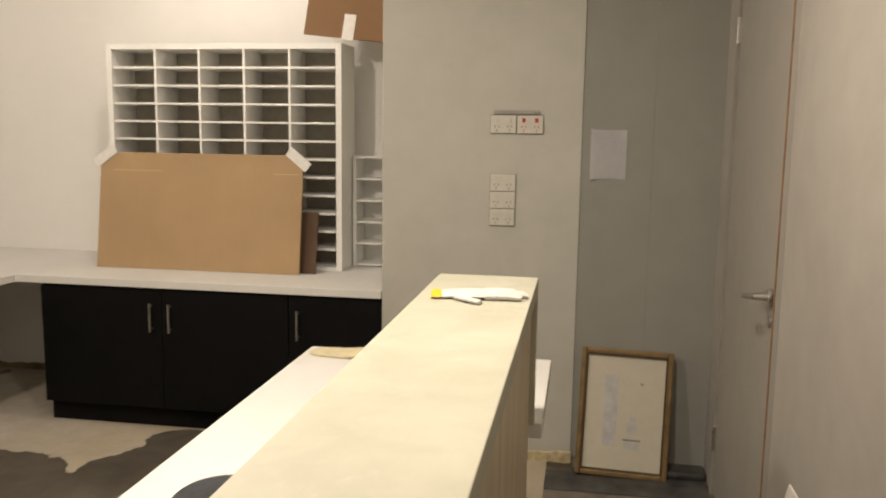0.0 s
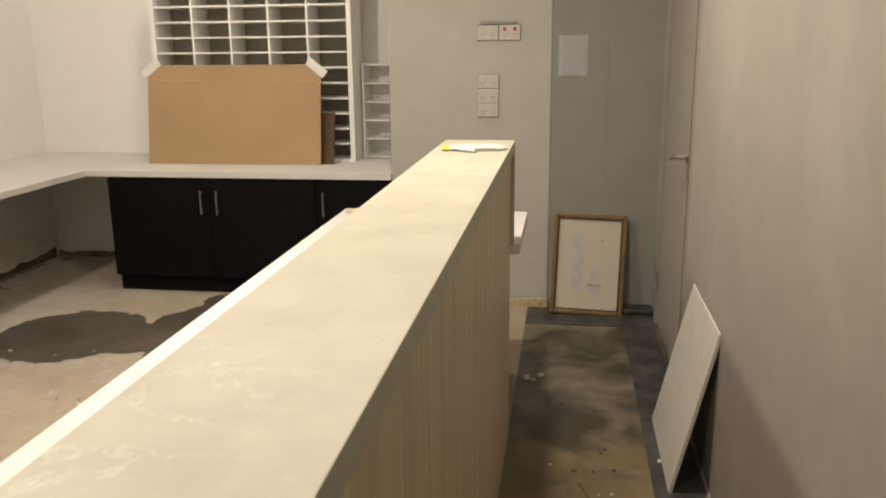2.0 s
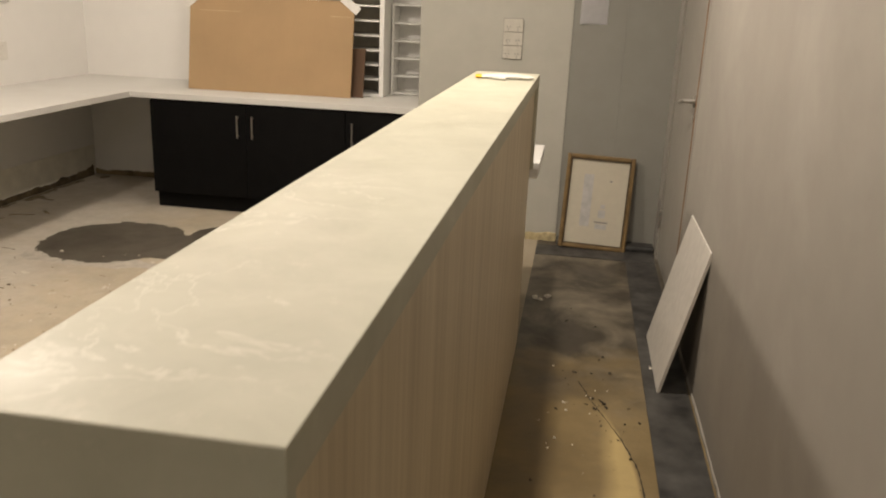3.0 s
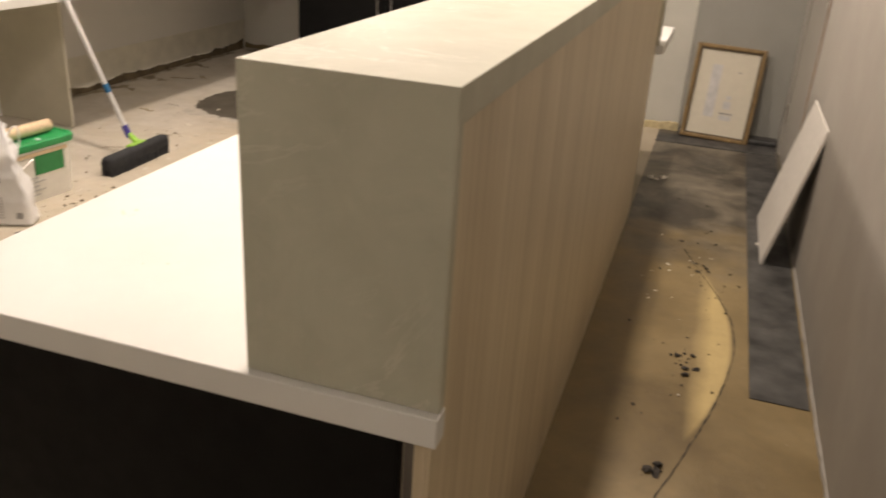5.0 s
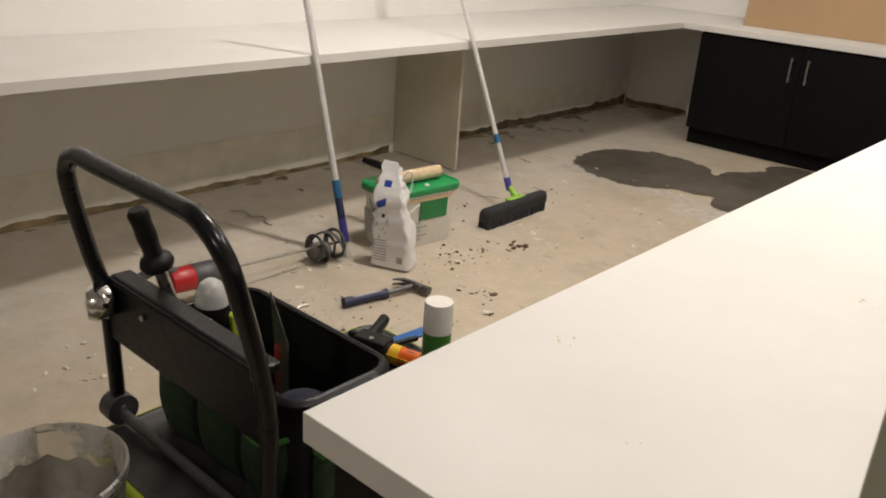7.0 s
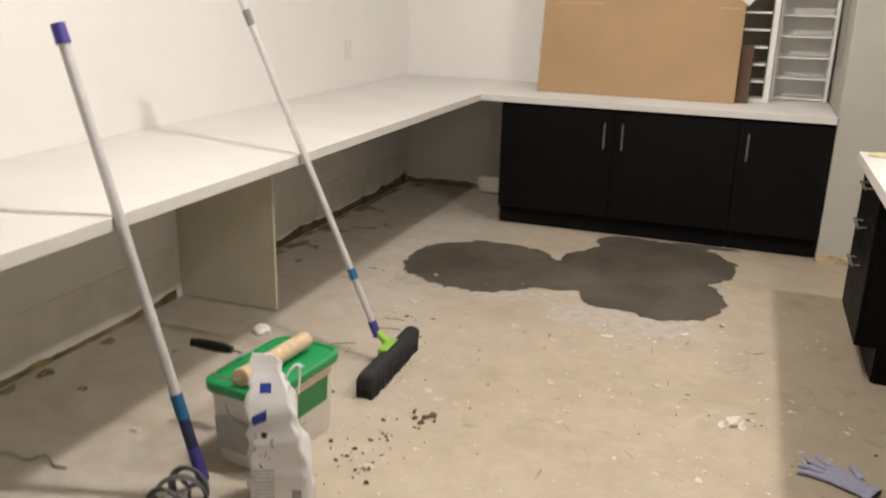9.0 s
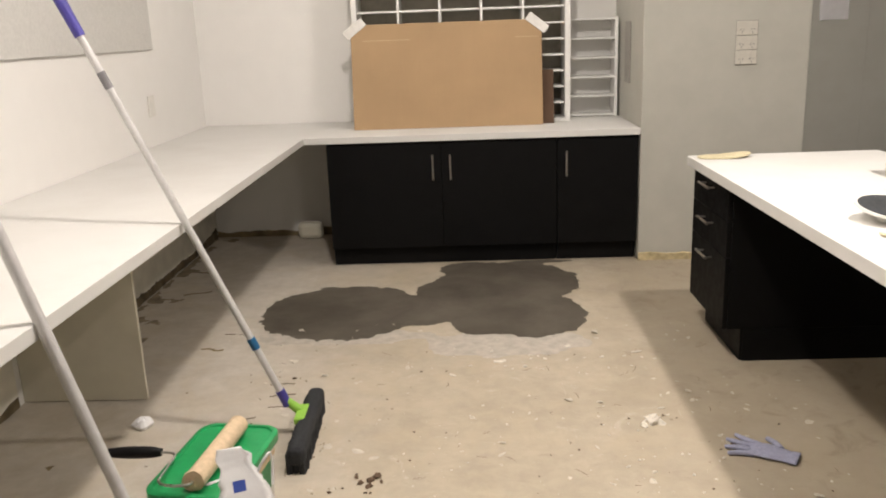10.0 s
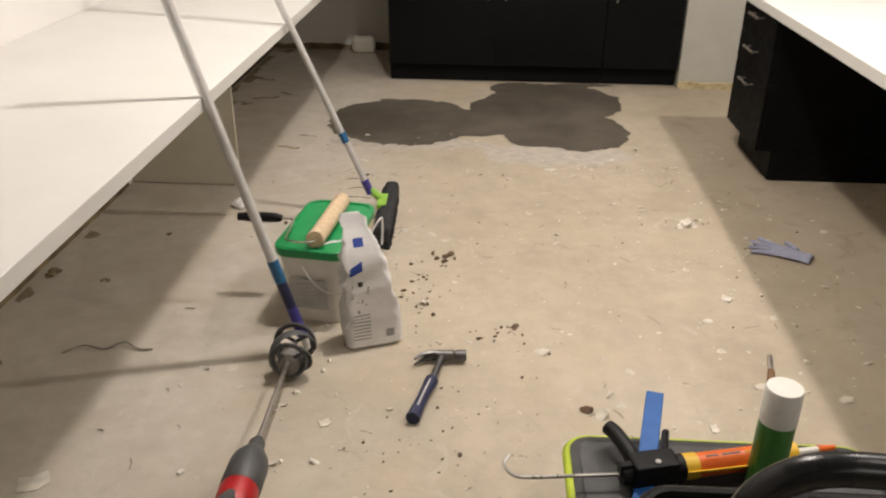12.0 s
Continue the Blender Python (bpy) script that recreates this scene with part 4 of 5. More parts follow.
for x, y, w, l, a in ((-0.795, 2.003, 0.05, 0.04, 15), (-0.792, 1.411, 0.03, 0.036, -20), (-0.984, 0.745, 0.02, 0.035, 5), (-1.285, 2.524, 0.05, 0.025, 10), (-1.0, 2.67, 0.03, 0.02, 40), (-1.956, 0.703, 0.03, 0.03, 30), (-2.572, 0.448, 0.07, 0.06, 25)):
    bm = prism([(-w * 0.5, -l * 0.4), (w * 0.1, -l * 0.5), (w * 0.5, -l * 0.2), (w * 0.42, l * 0.5), (-w * 0.1, l * 0.35), (-w * 0.48, l * 0.45)], "z", 0, 0.003, 0.0008)
    bm.transform(pose(x, y, 0.0004, 0, 0, a))
    solo("plaster_flake", bm, CHALK, "flat pale plaster flake on the concrete", "flake", group="plaster flakes")
lw = thing("power_point", (XL, 3.82, 0.9), "white single power point on the white side wall", "power point", "power points on the wall")
part("plate", block(XL + 0.0005, XL + 0.011, 3.805, 3.88, 0.89, 1.0, 0.003), PLASTICWHITE, lw)
part("rocker", block(XL + 0.0115, XL + 0.015, 3.835, 3.85, 0.965, 0.985, 0.001), PLASTICWHITE, lw)
solo("plaster_lump", block(-2.50, -2.34, 4.62, 4.7, 0.0, 0.11, 0.03), CREAMBOARD, "pale plaster lump against the wall's foot", "plaster")

# ---- tub, sack, roller ----
tub = thing("plastic_tub", pose(-2.055, 1.345, 0, 0, 0, -7), "white plastic tub with a green lid standing on the concrete", "tub")
part("body", box_loft([(0.175, 0.315, 0.03, 0), (0.18, 0.32, 0.035, 0.006), (0.2, 0.345, 0.04, 0.21), (0.212, 0.357, 0.042, 0.213), (0.212, 0.357, 0.042, 0.226)]), PLASTICWHITE, tub, smooth=True, local=True)
part("lid", box_loft([(0.222, 0.367, 0.045, 0.222), (0.226, 0.371, 0.046, 0.226), (0.226, 0.371, 0.046, 0.247), (0.218, 0.363, 0.044, 0.2505), (0.200, 0.345, 0.04, 0.2505), (0.196, 0.341, 0.039, 0.246), (0.05, 0.1, 0.02, 0.2465)]), GREEN, tub, "glossy green plastic lid", True, True)
part("label", block(-0.068, 0.05, -0.1705, -0.168, 0.06, 0.16, 0, pose(0, 0, 0, 3, 0, 0)), PALEINK, tub, "grey printed label", local=True)
for r in range(6):
    part("print_line", block(-0.062, 0.04 - 0.012 * (r % 3), -0.1722, -0.1707, 0.07 + r * 0.014, 0.075 + r * 0.014, 0, pose(0, 0, 0, 3, 0, 0)), PALEINK, tub, local=True)
part("side_label", block(0.0935, 0.0955, -0.03, 0.11, 0.12, 0.205, 0, pose(0, 0, 0, 0, 3, 0)), LABELGREEN, tub, "dark green side label", local=True)
part("side_stripe", block(0.0936, 0.0957, -0.13, 0.13, 0.2, 0.215, 0, pose(0, 0, 0, 0, 3, 0)), WOODKNOT, tub, "tan side stripe", local=True)
for r in range(5):
    part("print_line", block(0.0936, 0.0954, -0.12, -0.02 + 0.03 * (r % 2), 0.035 + r * 0.018, 0.041 + r * 0.018, 0, pose(0, 0, 0, 0, 3, 0)), PALEINK, tub, local=True)
part("bail_handle", tube([(-0.02, -0.188, 0.2), (0.02, -0.2, 0.15), (0.07, -0.195, 0.12), (0.115, -0.16, 0.13), (0.118, -0.05, 0.19)], 0.0022, 6), STEEL, tub, "thin wire bail handle", True, True)

roll = thing("paint_roller", (-2.045, 1.32, 0.247), "paint roller with cream fleece and black grip lying on the tub", "paint roller")
part("fleece", tube([(-2.062, 1.195, 0.2755), (-2.055, 1.205, 0.2755), (-2.03, 1.455, 0.2755), (-2.029, 1.465, 0.2755)], lambda t: 0.026 if 0.04 < t < 0.96 else 0.02, 18, 4), WOODKNOT, roll, "cream fleece sleeve", True)
part("wire", tube([(-2.062, 1.19, 0.2755), (-2.064, 1.17, 0.276), (-2.10, 1.165, 0.275), (-2.145, 1.19, 0.272), (-2.15, 1.27, 0.268), (-2.155, 1.33, 0.268), (-2.2, 1.337, 0.27)], 0.0035, 8), STEEL, roll, "bent steel wire", True)
part("grip", tube([(-2.19, 1.337, 0.27), (-2.22, 1.337, 0.271), (-2.29, 1.336, 0.272), (-2.325, 1.335, 0.272)], lambda t: 0.010 + 0.006 * math.sin(min(1, t * 1.15) * math.pi * 0.85), 12), BLACKPLASTIC, roll, "black plastic grip", True)


def make_sack_print():
    """White sack film with its blue marks, specks and lines of unreadable print."""
    m = Mat("printed_white_sack")
    sep = m.add("ShaderNodeSeparateXYZ")
    m.link(m.co, sep.inputs[0])
    x, y, z = sep.outputs

    def near(s, c, h):
        return m.math("LESS_THAN", m.math("ABSOLUTE", m.math("SUBTRACT", s, c)), h)

    def both(*a):
        out = a[0]
        for b in a[1:]:
            out = m.math("MULTIPLY", out, b)
        return out

    front = m.math("LESS_THAN", y, -0.004)
    film = m.ramp(m.noise(14, 6), (0.3, (0.72, 0.71, 0.71)), (0.7, (0.82, 0.81, 0.81)))
    lines = both(front, near(x, -0.036, 0.026), near(z, 0.075, 0.045), m.math("LESS_THAN", m.math("FRACT", m.math("DIVIDE", z, 0.011)), 0.42))
    c = m.mix(m.math("MULTIPLY", lines, 0.75), film, (0.22, 0.21, 0.22))
    block_ = both(front, near(x, 0.045, 0.012), near(z, 0.045, 0.012))
    c = m.mix(m.math("MULTIPLY", block_, 0.8), c, (0.2, 0.19, 0.2))
    spots = both(front, near(x, -0.04, 0.03), near(z, 0.165, 0.045), m.ramp(m.noise(62, 2), (0.6, 0.0), (0.64, 0.9)))
    c = m.mix(spots, c, (0.16, 0.1, 0.09))
    dot = both(front, near(x, -0.034, 0.0065), near(z, 0.205, 0.0065))
    c = m.mix(dot, c, (0.03, 0.025, 0.03))
    blue = both(front, near(x, -0.044, 0.018), near(m.math("ADD", z, m.math("MULTIPLY", x, -0.5)), 0.272, 0.014))
    c = m.mix(blue, c, (0.02, 0.06, 0.35))
    blue = both(front, near(x, -0.03, 0.014), near(z, 0.322, 0.011))
    c = m.mix(blue, c, (0.02, 0.06, 0.35))
    m.color(c)
    m.rough(0.35)
    m.bump(m.noise(30, 6, 0.6), 0.3, 0.004)
    return m.m


def sack():
    """A crumpled standing plastic sack, creased and gathered into a bent flap at the top."""
    keys = ((0.150, 0.082, 0.0, 0.004, 0), (0.166, 0.104, 0.012, 0.004, 0), (0.160, 0.098, 0.09, 0.0, 0), (0.142, 0.09, 0.17, -0.006, 0), (0.124, 0.076, 0.235, -0.014, 0.002), (0.108, 0.064, 0.285, -0.02, 0.004), (0.094, 0.05, 0.318, -0.02, 0.006), (0.082, 0.034, 0.345, -0.026, 0.012), (0.07, 0.018, 0.372, -0.036, 0.022), (0.058, 0.008, 0.40, -0.044, 0.03))
    secs = []
    for a, b in zip(keys, keys[1:]):
        for t in (0, 0.25, 0.5, 0.75):
            secs.append([p + (q - p) * t for p, q in zip(a, b)])
    secs.append(list(keys[-1]))
    rings = []
    for w, d, z, tx, ty in secs:
        ring = []
        k = min(1, z * 9 + 0.1)
        for x, y in rrect(w, d, d * 0.22, 11):
            fold = abs(noise.noise((x * 16 + z * 9, y * 16, z * 11 + 2))) - 0.2
            crease = abs(noise.noise((x * 34 - z * 22, y * 34, z * 30 + 7))) - 0.2
            n1 = -(fold * 0.034 + crease * 0.014) * k
            long = 0.006 * math.sin(x * 95 + z * 14) * max(0.0, min(1.0, (z - 0.2) * 9))
            r = math.hypot(x, y) + 1e-6
            lift = 0.035 * noise.noise((x * 30, y * 9, 4)) if z > 0.36 else 0
            ring.append((x + tx + n1 * x / r, y + ty + n1 * y / r + long, max(0.0, z + lift)))
        rings.append(ring)
    return loft(rings)


sk = thing("plastic_sack", pose(-1.893, 1.10, 0, 0, 0, 22), "crumpled white printed plastic sack standing by the tub", "sack")
part("bag", sack(), make_sack_print(), sk, smooth=True, local=True)
part("carry_loop", tube([(0.01, 0.016, 0.325), (0.03, 0.012, 0.362), (0.046, 0.02, 0.372), (0.05, 0.028, 0.34), (0.046, 0.024, 0.29)], 0.003, 8), BAGWHITE, sk, "white plastic carry loop", True, True)
rng = random.Random(31)
for x, y, l, a in ((-2.02, 1.225, 0.05, 35), (-1.985, 1.36, 0.03, -20)):
    bm = ribbon([(-l / 2, 0), (0, 0.006), (l / 2, -0.003)], 0.007, 0.003, 61)
    bm.transform(pose(x, y, 0.2468, 0, 0, a))
    solo("plastic_scrap", bm, PAPER, "torn white plastic scrap lying on the green lid", "scrap", group="scraps on the lid")

# ---- poles and broom ----
def along(p, q, t):
    return tuple(Vector(p).lerp(Vector(q), t))


P0, P1 = (-2.058, 1.018, 0.0), (-2.402, 1.03, 1.18)
pole = thing("extension_pole", P0, "white telescopic extension pole leaning on the counter edge", "pole")
part("tube", rodm(along(P0, P1, 0.2), along(P0, P1, 0.97), 0.0135), ALUMINIUM, pole, smooth=True)
part("thread_end", rodm(P0, along(P0, P1, 0.055), 0.011), PLASTICWHITE, pole, "grey plastic threaded end", True)
part("grip", rodm(along(P0, P1, 0.05), along(P0, P1, 0.125), 0.0165, 0.0155), PURPLE, pole, "navy plastic grip", True)
part("sleeve", rodm(along(P0, P1, 0.125), along(P0, P1, 0.2), 0.0150), NAVY, pole, "navy printed sleeve", True)
part("blue_band", rodm(along(P0, P1, 0.19), along(P0, P1, 0.245), 0.0158), TEAL, pole, "blue plastic collar", True)
part("end_cap", rodm(along(P0, P1, 0.962), P1, 0.0175, 0.0165), PURPLE, pole, "navy plastic end cap", True)

B0, B1 = (-1.985, 1.945, 0.06), (-2.54, 1.868, 1.425)
broom = thing("broom", (-1.95, 1.92, 0), "push broom with charcoal bristles leaning on the counter edge", "broom")
part("pole", rodm(along(B0, B1, 0.06), along(B0, B1, 0.91), 0.0118), ALUMINIUM, broom, "white enamelled pole", True)
part("collar", rodm(along(B0, B1, 0.035), along(B0, B1, 0.075), 0.0155), PURPLE, broom, "navy collar", True)
part("blue_band", rodm(along(B0, B1, 0.185), along(B0, B1, 0.212), 0.0142), TEAL, broom, "teal band", True)
part("label", rodm(along(B0, B1, 0.80), along(B0, B1, 0.835), 0.0126), INK, broom, smooth=True)
part("hand_grip", rodm(along(B0, B1, 0.91), B1, 0.016, 0.0175), PURPLE, broom, "navy plastic hand grip", True)
BH = pose(-1.945, 1.90, 0, 0, 0, 1.5)
part("socket", rodm((-1.965, 1.945, 0.085), along(B0, B1, 0.05), 0.016, 0.013), BROOMLIME, broom, "lime plastic socket", True)
part("head_block", block(-0.03, 0.006, -0.03, 0.085, 0.07, 0.0925, 0.006, BH), BROOMLIME, broom, "lime plastic head")
part("bumper", block(-0.026, 0.03, -0.228, 0.228, 0.028, 0.09, 0.02, BH @ pose(0.006, 0, 0), 4), BRISTLE, broom, "charcoal rubber bumper")
bm = bmesh.new()
rng = random.Random(6)
for a in range(46):
    for b in range(5):
        x, y = -0.02 + b * 0.012 + rng.uniform(-0.003, 0.003), -0.212 + a * 0.0094 + rng.uniform(-0.003, 0.003)
        rod(bm, (x, y, 0.066), (x + rng.uniform(-0.002, 0.002), y + rng.uniform(-0.004, 0.004), 0.0), 0.0075, 0.007, 5)
bm.transform(BH)
part("bristles", bm, BRISTLE, broom, "charcoal bristles")

# ---- paddle mixer ----
mx = thing("paddle_mixer", (-2.08, 0.7, 0), "grey and red electric paddle mixer lying on the concrete", "power tool")
S0, S1 = Vector((-2.085, 0.975, 0.062)), Vector((-2.068, 0.51, 0.093))
part("shaft", rodm(S0, S1, 0.006, seg=12), STEEL, mx, "steel shaft", True)
ax = (S0 - S1).normalized()
u = ax.orthogonal().normalized()
v = ax.cross(u)
for c in range(2):
    pts = [S0 + ax * (-0.1 + 0.1 * t) + (u * math.cos(a) + v * math.sin(a)) * 0.05 for t, a in [(k / 10, k / 10 * 4.2 + c * math.pi) for k in range(11)]]
    part("blade", tube(pts, 0.015, 8, 3, 0.3), DARKGREY, mx, "mortar-crusted helical blade", True)
for off, r in ((0.0, 0.052), (-0.1, 0.045)):
    pts = [S0 + ax * off + (u * math.cos(a) + v * math.sin(a)) * r for a in [2 * math.pi * k / 20 for k in range(21)]]
    part("ring", tube(pts, 0.0095, 8, 2, 0.6), DARKGREY, mx, "mortar-crusted ring", True)
    bm = bmesh.new()
    for a in (0.3, 2.4, 4.5):
        rod(bm, S0 + ax * off, S0 + ax * off + (u * math.cos(a) + v * math.sin(a)) * r, 0.005, seg=8)
    part("spoke", bm, DARKGREY, mx, smooth=True)
bm = lathe([(0, -0.035), (0.026, -0.03), (0.033, 0.0), (0.03, 0.04), (0, 0.055)], 20)
bm.transform(Matrix.Translation(S0 + ax * -0.085 + Vector((0, 0, -0.015))) @ ax.to_track_quat("Z", "Y").to_matrix().to_4x4())
part("mortar_lump", bm, MORTAR, mx, "dried mortar lump", True)
D = Matrix.Translation(S1) @ (-ax).to_track_quat("Z", "Y").to_matrix().to_4x4()
bm = lathe([(0, -0.012), (0.011, -0.012), (0.013, 0.0), (0.018, 0.004), (0.02, 0.03), (0.026, 0.04), (0.04, 0.07), (0.043, 0.09), (0.043, 0.165), (0.039, 0.17), (0, 0.17)], 24)
bm.transform(D)
part("gearbox", bm, DARKGREY, mx, "grey gearbox housing", True)
bm = lathe([(0, 0.16), (0.04, 0.162), (0.042, 0.175), (0.041, 0.225), (0.034, 0.245), (0, 0.25)], 24)
bm.transform(D)
part("motor_housing", bm, RED, mx, "red motor housing", True)
end = Vector((-2.06, 0.29, 0.108))
part("rear_grip", tube([end + Vector((0, 0.02, 0.02)), end + Vector((-0.01, -0.06, 0.05)), end + Vector((-0.02, -0.12, 0.02)), end + Vector((-0.01, -0.11, -0.05)), end + Vector((0, -0.02, -0.05))], 0.016, 10), DARKGREY, mx, "grey looped rear grip", True)

# ---- hammer ----
hm = thing("claw_hammer", pose(-1.678, 0.995, 0.0, 0, 0, 0), "claw hammer with a navy rubber grip on the concrete", "hammer")
hx = Vector((1, 0.06, 0)).normalized()
part("handle", tube([(-1.679, 0.99, 0.022), (-1.69, 0.93, 0.02), (-1.70, 0.875, 0.018)], 0.0095, 10), DARKSTEEL, hm, "steel shank", True)
part("grip", tube([(-1.70, 0.88, 0.018), (-1.71, 0.84, 0.018), (-1.725, 0.77, 0.018), (-1.737, 0.715, 0.018)], lambda t: 0.0165 + 0.002 * math.cos(t * 6), 12), NAVY, hm, "navy rubber grip", True)
part("grip_inlay", tube([(-1.702, 0.868, 0.0325), (-1.713, 0.82, 0.033), (-1.727, 0.75, 0.0325)], 0.003, 8), PALEINK, hm, "pale grip inlay", True)
part("head", tube([(-1.69, 0.994, 0.022), (-1.66, 0.997, 0.022), (-1.645, 0.998, 0.022), (-1.64, 0.998, 0.022), (-1.612, 1.0, 0.022)], lambda t: 0.0155 if t < 0.45 or t > 0.72 else 0.012, 14, 3), DARKSTEEL, hm, "worn steel head", True)
for d in (-1, 1):
    part("claw", tube([(-1.685, 0.994, 0.022 + d * 0.004), (-1.71, 0.992, 0.022 + d * 0.007), (-1.735, 0.98, 0.022 + d * 0.009), (-1.752, 0.958, 0.022 + d * 0.009)], lambda t: 0.0115 - 0.008 * t, 8), DARKSTEEL, hm, "steel claw", True)

# ---- gloves ----
def glove(name, m, mat, cuff, label, spread=1.0, thick=0.0102):
    """A limp knitted work glove, fingers along +x, lying flat."""
    g = thing(name, m, label, "glove")
    secs = []
    for x, w, h in ((-0.075, 0.07, 0.016), (-0.05, 0.075, 0.022), (0.0, 0.088, 0.028), (0.035, 0.086, 0.024), (0.05, 0.08, 0.016)):
        secs.append([(x, w / 2 * math.cos(a), max(0.0, h / 2 + h / 2 * math.sin(a) + 0.003 * noise.noise((x * 60, a, 2)))) for a in [2 * math.pi * k / 16 for k in range(16)]])
    part("palm", loft(secs), mat, g, smooth=True, local=True)
    for k, (y, l, a) in enumerate(((-0.034, 0.062, -0.55), (-0.012, 0.078, -0.16), (0.012, 0.07, 0.2), (0.034, 0.05, 0.6))):
        part("finger", tube([(0.03, y, 0.011), (0.05 + l * 0.4, y + spread * a * 0.02, 0.012), (0.05 + l, y + spread * a * l, 0.009)], lambda t: thick - 0.0035 * t * t, 10, 5, 0.85), mat, g, smooth=True, local=True)
    part("thumb", tube([(-0.03, -0.035, 0.011), (-0.012, -0.062, 0.012), (0.02, -0.09, 0.009)], lambda t: 0.0125 - 0.004 * t, 10), mat, g, smooth=True, local=True)
    bm = lathe([(0.030, -0.012), (0.034, -0.01), (0.034, 0.01), (0.030, 0.012)], 20, 0.28, 1.15)
    bm.transform(pose(-0.078, 0, 0.0105, 0, 90, 0))
    part("cuff", bm, cuff, g, "coloured knitted cuff", True, True)
    return g


glove("work_glove", pose(0.187, 2.095, 1.1008, 0, 0, 8) @ Matrix.Diagonal((0.94, 0.94, 0.55, 1)), GLOVEWHITE, YELLOW, "white knitted work glove with yellow cuff on the ledge", 0.25, 0.0135)
glove("work_glove", pose(-0.505, 1.75, 0.0005, 0, 0, 148) @ Matrix.Diagonal((1.0, 1.0, 0.8, 1)), GLOVELILAC, GLOVELILAC, "lilac-grey knitted work glove lying on the concrete")
pb = thing("putty_chisel", (-0.77, 1.01, 0), "small worn steel chisel lying on the concrete", "tool")
part("blade", tube([(-0.752, 1.08, 0.006), (-0.765, 1.03, 0.007), (-0.772, 1.0, 0.007)], 0.007, 8), STEEL, pb, "steel blade", True)
part("handle", tube([(-0.772, 1.0, 0.009), (-0.785, 0.96, 0.009), (-0.795, 0.935, 0.009)], 0.0095, 10), RUST, pb, "brown timber handle", True)

# ---- things on the reception desk ----
dk = thing("sanding_disc", pose(-0.208, 1.718, DT, 0, 0, 0), "round black sanding pad with a white rim on the desk", "sanding pad")
TI = pose(0, 0, 0.031, 8, 5, 0)
bm = lathe([(0, -0.012), (0.04, -0.014), (0.103, -0.006), (0.114, 0.0), (0.112, 0.006), (0.104, 0.005), (0.104, 0.002), (0, 0.002)], 44)
bm.transform(TI)
part("backing_plate", bm, PLASTICWHITE, dk, "white plastic backing plate", True, True)
bm = lathe([(0, 0.0025), (0.104, 0.0025), (0.1035, 0.006), (0, 0.0085)], 44)
bm.transform(TI)
part("pad", bm, DUSTYBLACK, dk, "dusty black pad", True, True)
part("hub", lathe([(0, 0), (0.05, 0), (0.046, 0.014), (0.03, 0.022), (0, 0.024)], 28), PLASTICWHITE, dk, "white hub", True, True)
bm = loft([[(x, y - 0.012, z), (x, y + 0.012, z), (x, y + 0.012, z + 0.005), (x, y - 0.012, z + 0.005)] for x, y, z in ((-0.055, 0.006, 0.004), (-0.03, 0.002, 0.001), (0.0, 0, 0), (0.03, 0.002, 0.001), (0.055, 0.006, 0.005))])
bm.transform(pose(-0.282, 1.53, DT + 0.0005, 0, 0, -12))
solo("plastic_scraper", bm, SPONGE, "cream plastic scraper lying on the white desk", "scraper")
secs = [[(0.11 * math.cos(a) * k, 0.062 * math.sin(a) * k * (1 + 0.2 * math.cos(2 * a + 1)), z + 0.012 * max(0, math.cos(a)) * k) for a in [2 * math.pi * j / 28 for j in range(28)]] for k, z in ((0.3, 0.001), (1.0, 0.001), (1.01, 0.006), (0.3, 0.008))]
bm = loft(secs)
bm.transform(pose(-0.33, 2.895, DT + 0.0005, 0, 0, 8))
solo("oval_pad", bm, SPONGE, "flat cream oval foam pad at the desk's end", "pad", True)
cb = thing("screw_box", (0.15, 2.2, DT), "dark maroon screw box with a pale label under the ledge", "box")
part("carton", block(0.062, 0.242, 2.13, 2.25, DT + 0.0005, DT + 0.098, 0.002), plain("maroon_carton", (0.03, 0.012, 0.014), 0.5), cb)
part("label", block(0.09, 0.235, 2.1282, 2.1296, DT + 0.014, DT + 0.08, 0), PAPER, cb, "pale printed label")
part("label_bar", block(0.15, 0.235, 2.1272, 2.1281, DT + 0.014, DT + 0.03, 0), RED, cb, "red label bar")
part("label_bar", block(0.115, 0.17, 2.1272, 2.1281, DT + 0.062, DT + 0.072, 0), INK, cb)
bm = block(-0.075, 0.075, -0.002, 0.002, 0, 0.095, 0.001, pose(0.15, 2.14, DT + 0.099, -38, 0, 0))
part("flap", bm, PAPER, cb, "pale open cardboard flap")
sn = thing("tin_snips", (0.035, 2.11, DT), "yellow-handled tin snips leaning against the box", "snips")
for d in (-1, 1):
    part("grip", tube([(0.028, 2.108 + d * 0.004, DT + 0.105), (0.036 + 0.012 * d, 2.108, DT + 0.06), (0.042 + 0.016 * d, 2.108, DT + 0.0085)], 0.0075, 8), YELLOW, sn, "yellow vinyl grip", True)
    part("jaw", tube([(0.028, 2.108 + d * 0.004, DT + 0.1), (0.008 + 0.008 * d, 2.108, DT + 0.145), (-0.02 + 0.018 * d, 2.108, DT + 0.185)], lambda t: 0.009 - 0.003 * t, 8), YELLOW if d < 0 else BLACKPLASTIC, sn, "jaw", True)
part("pivot", rodm((0.028, 2.095, DT + 0.103), (0.028, 2.121, DT + 0.103), 0.009), BLACKPLASTIC, sn, "", True)
rng = random.Random(77)
bm = bmesh.new()
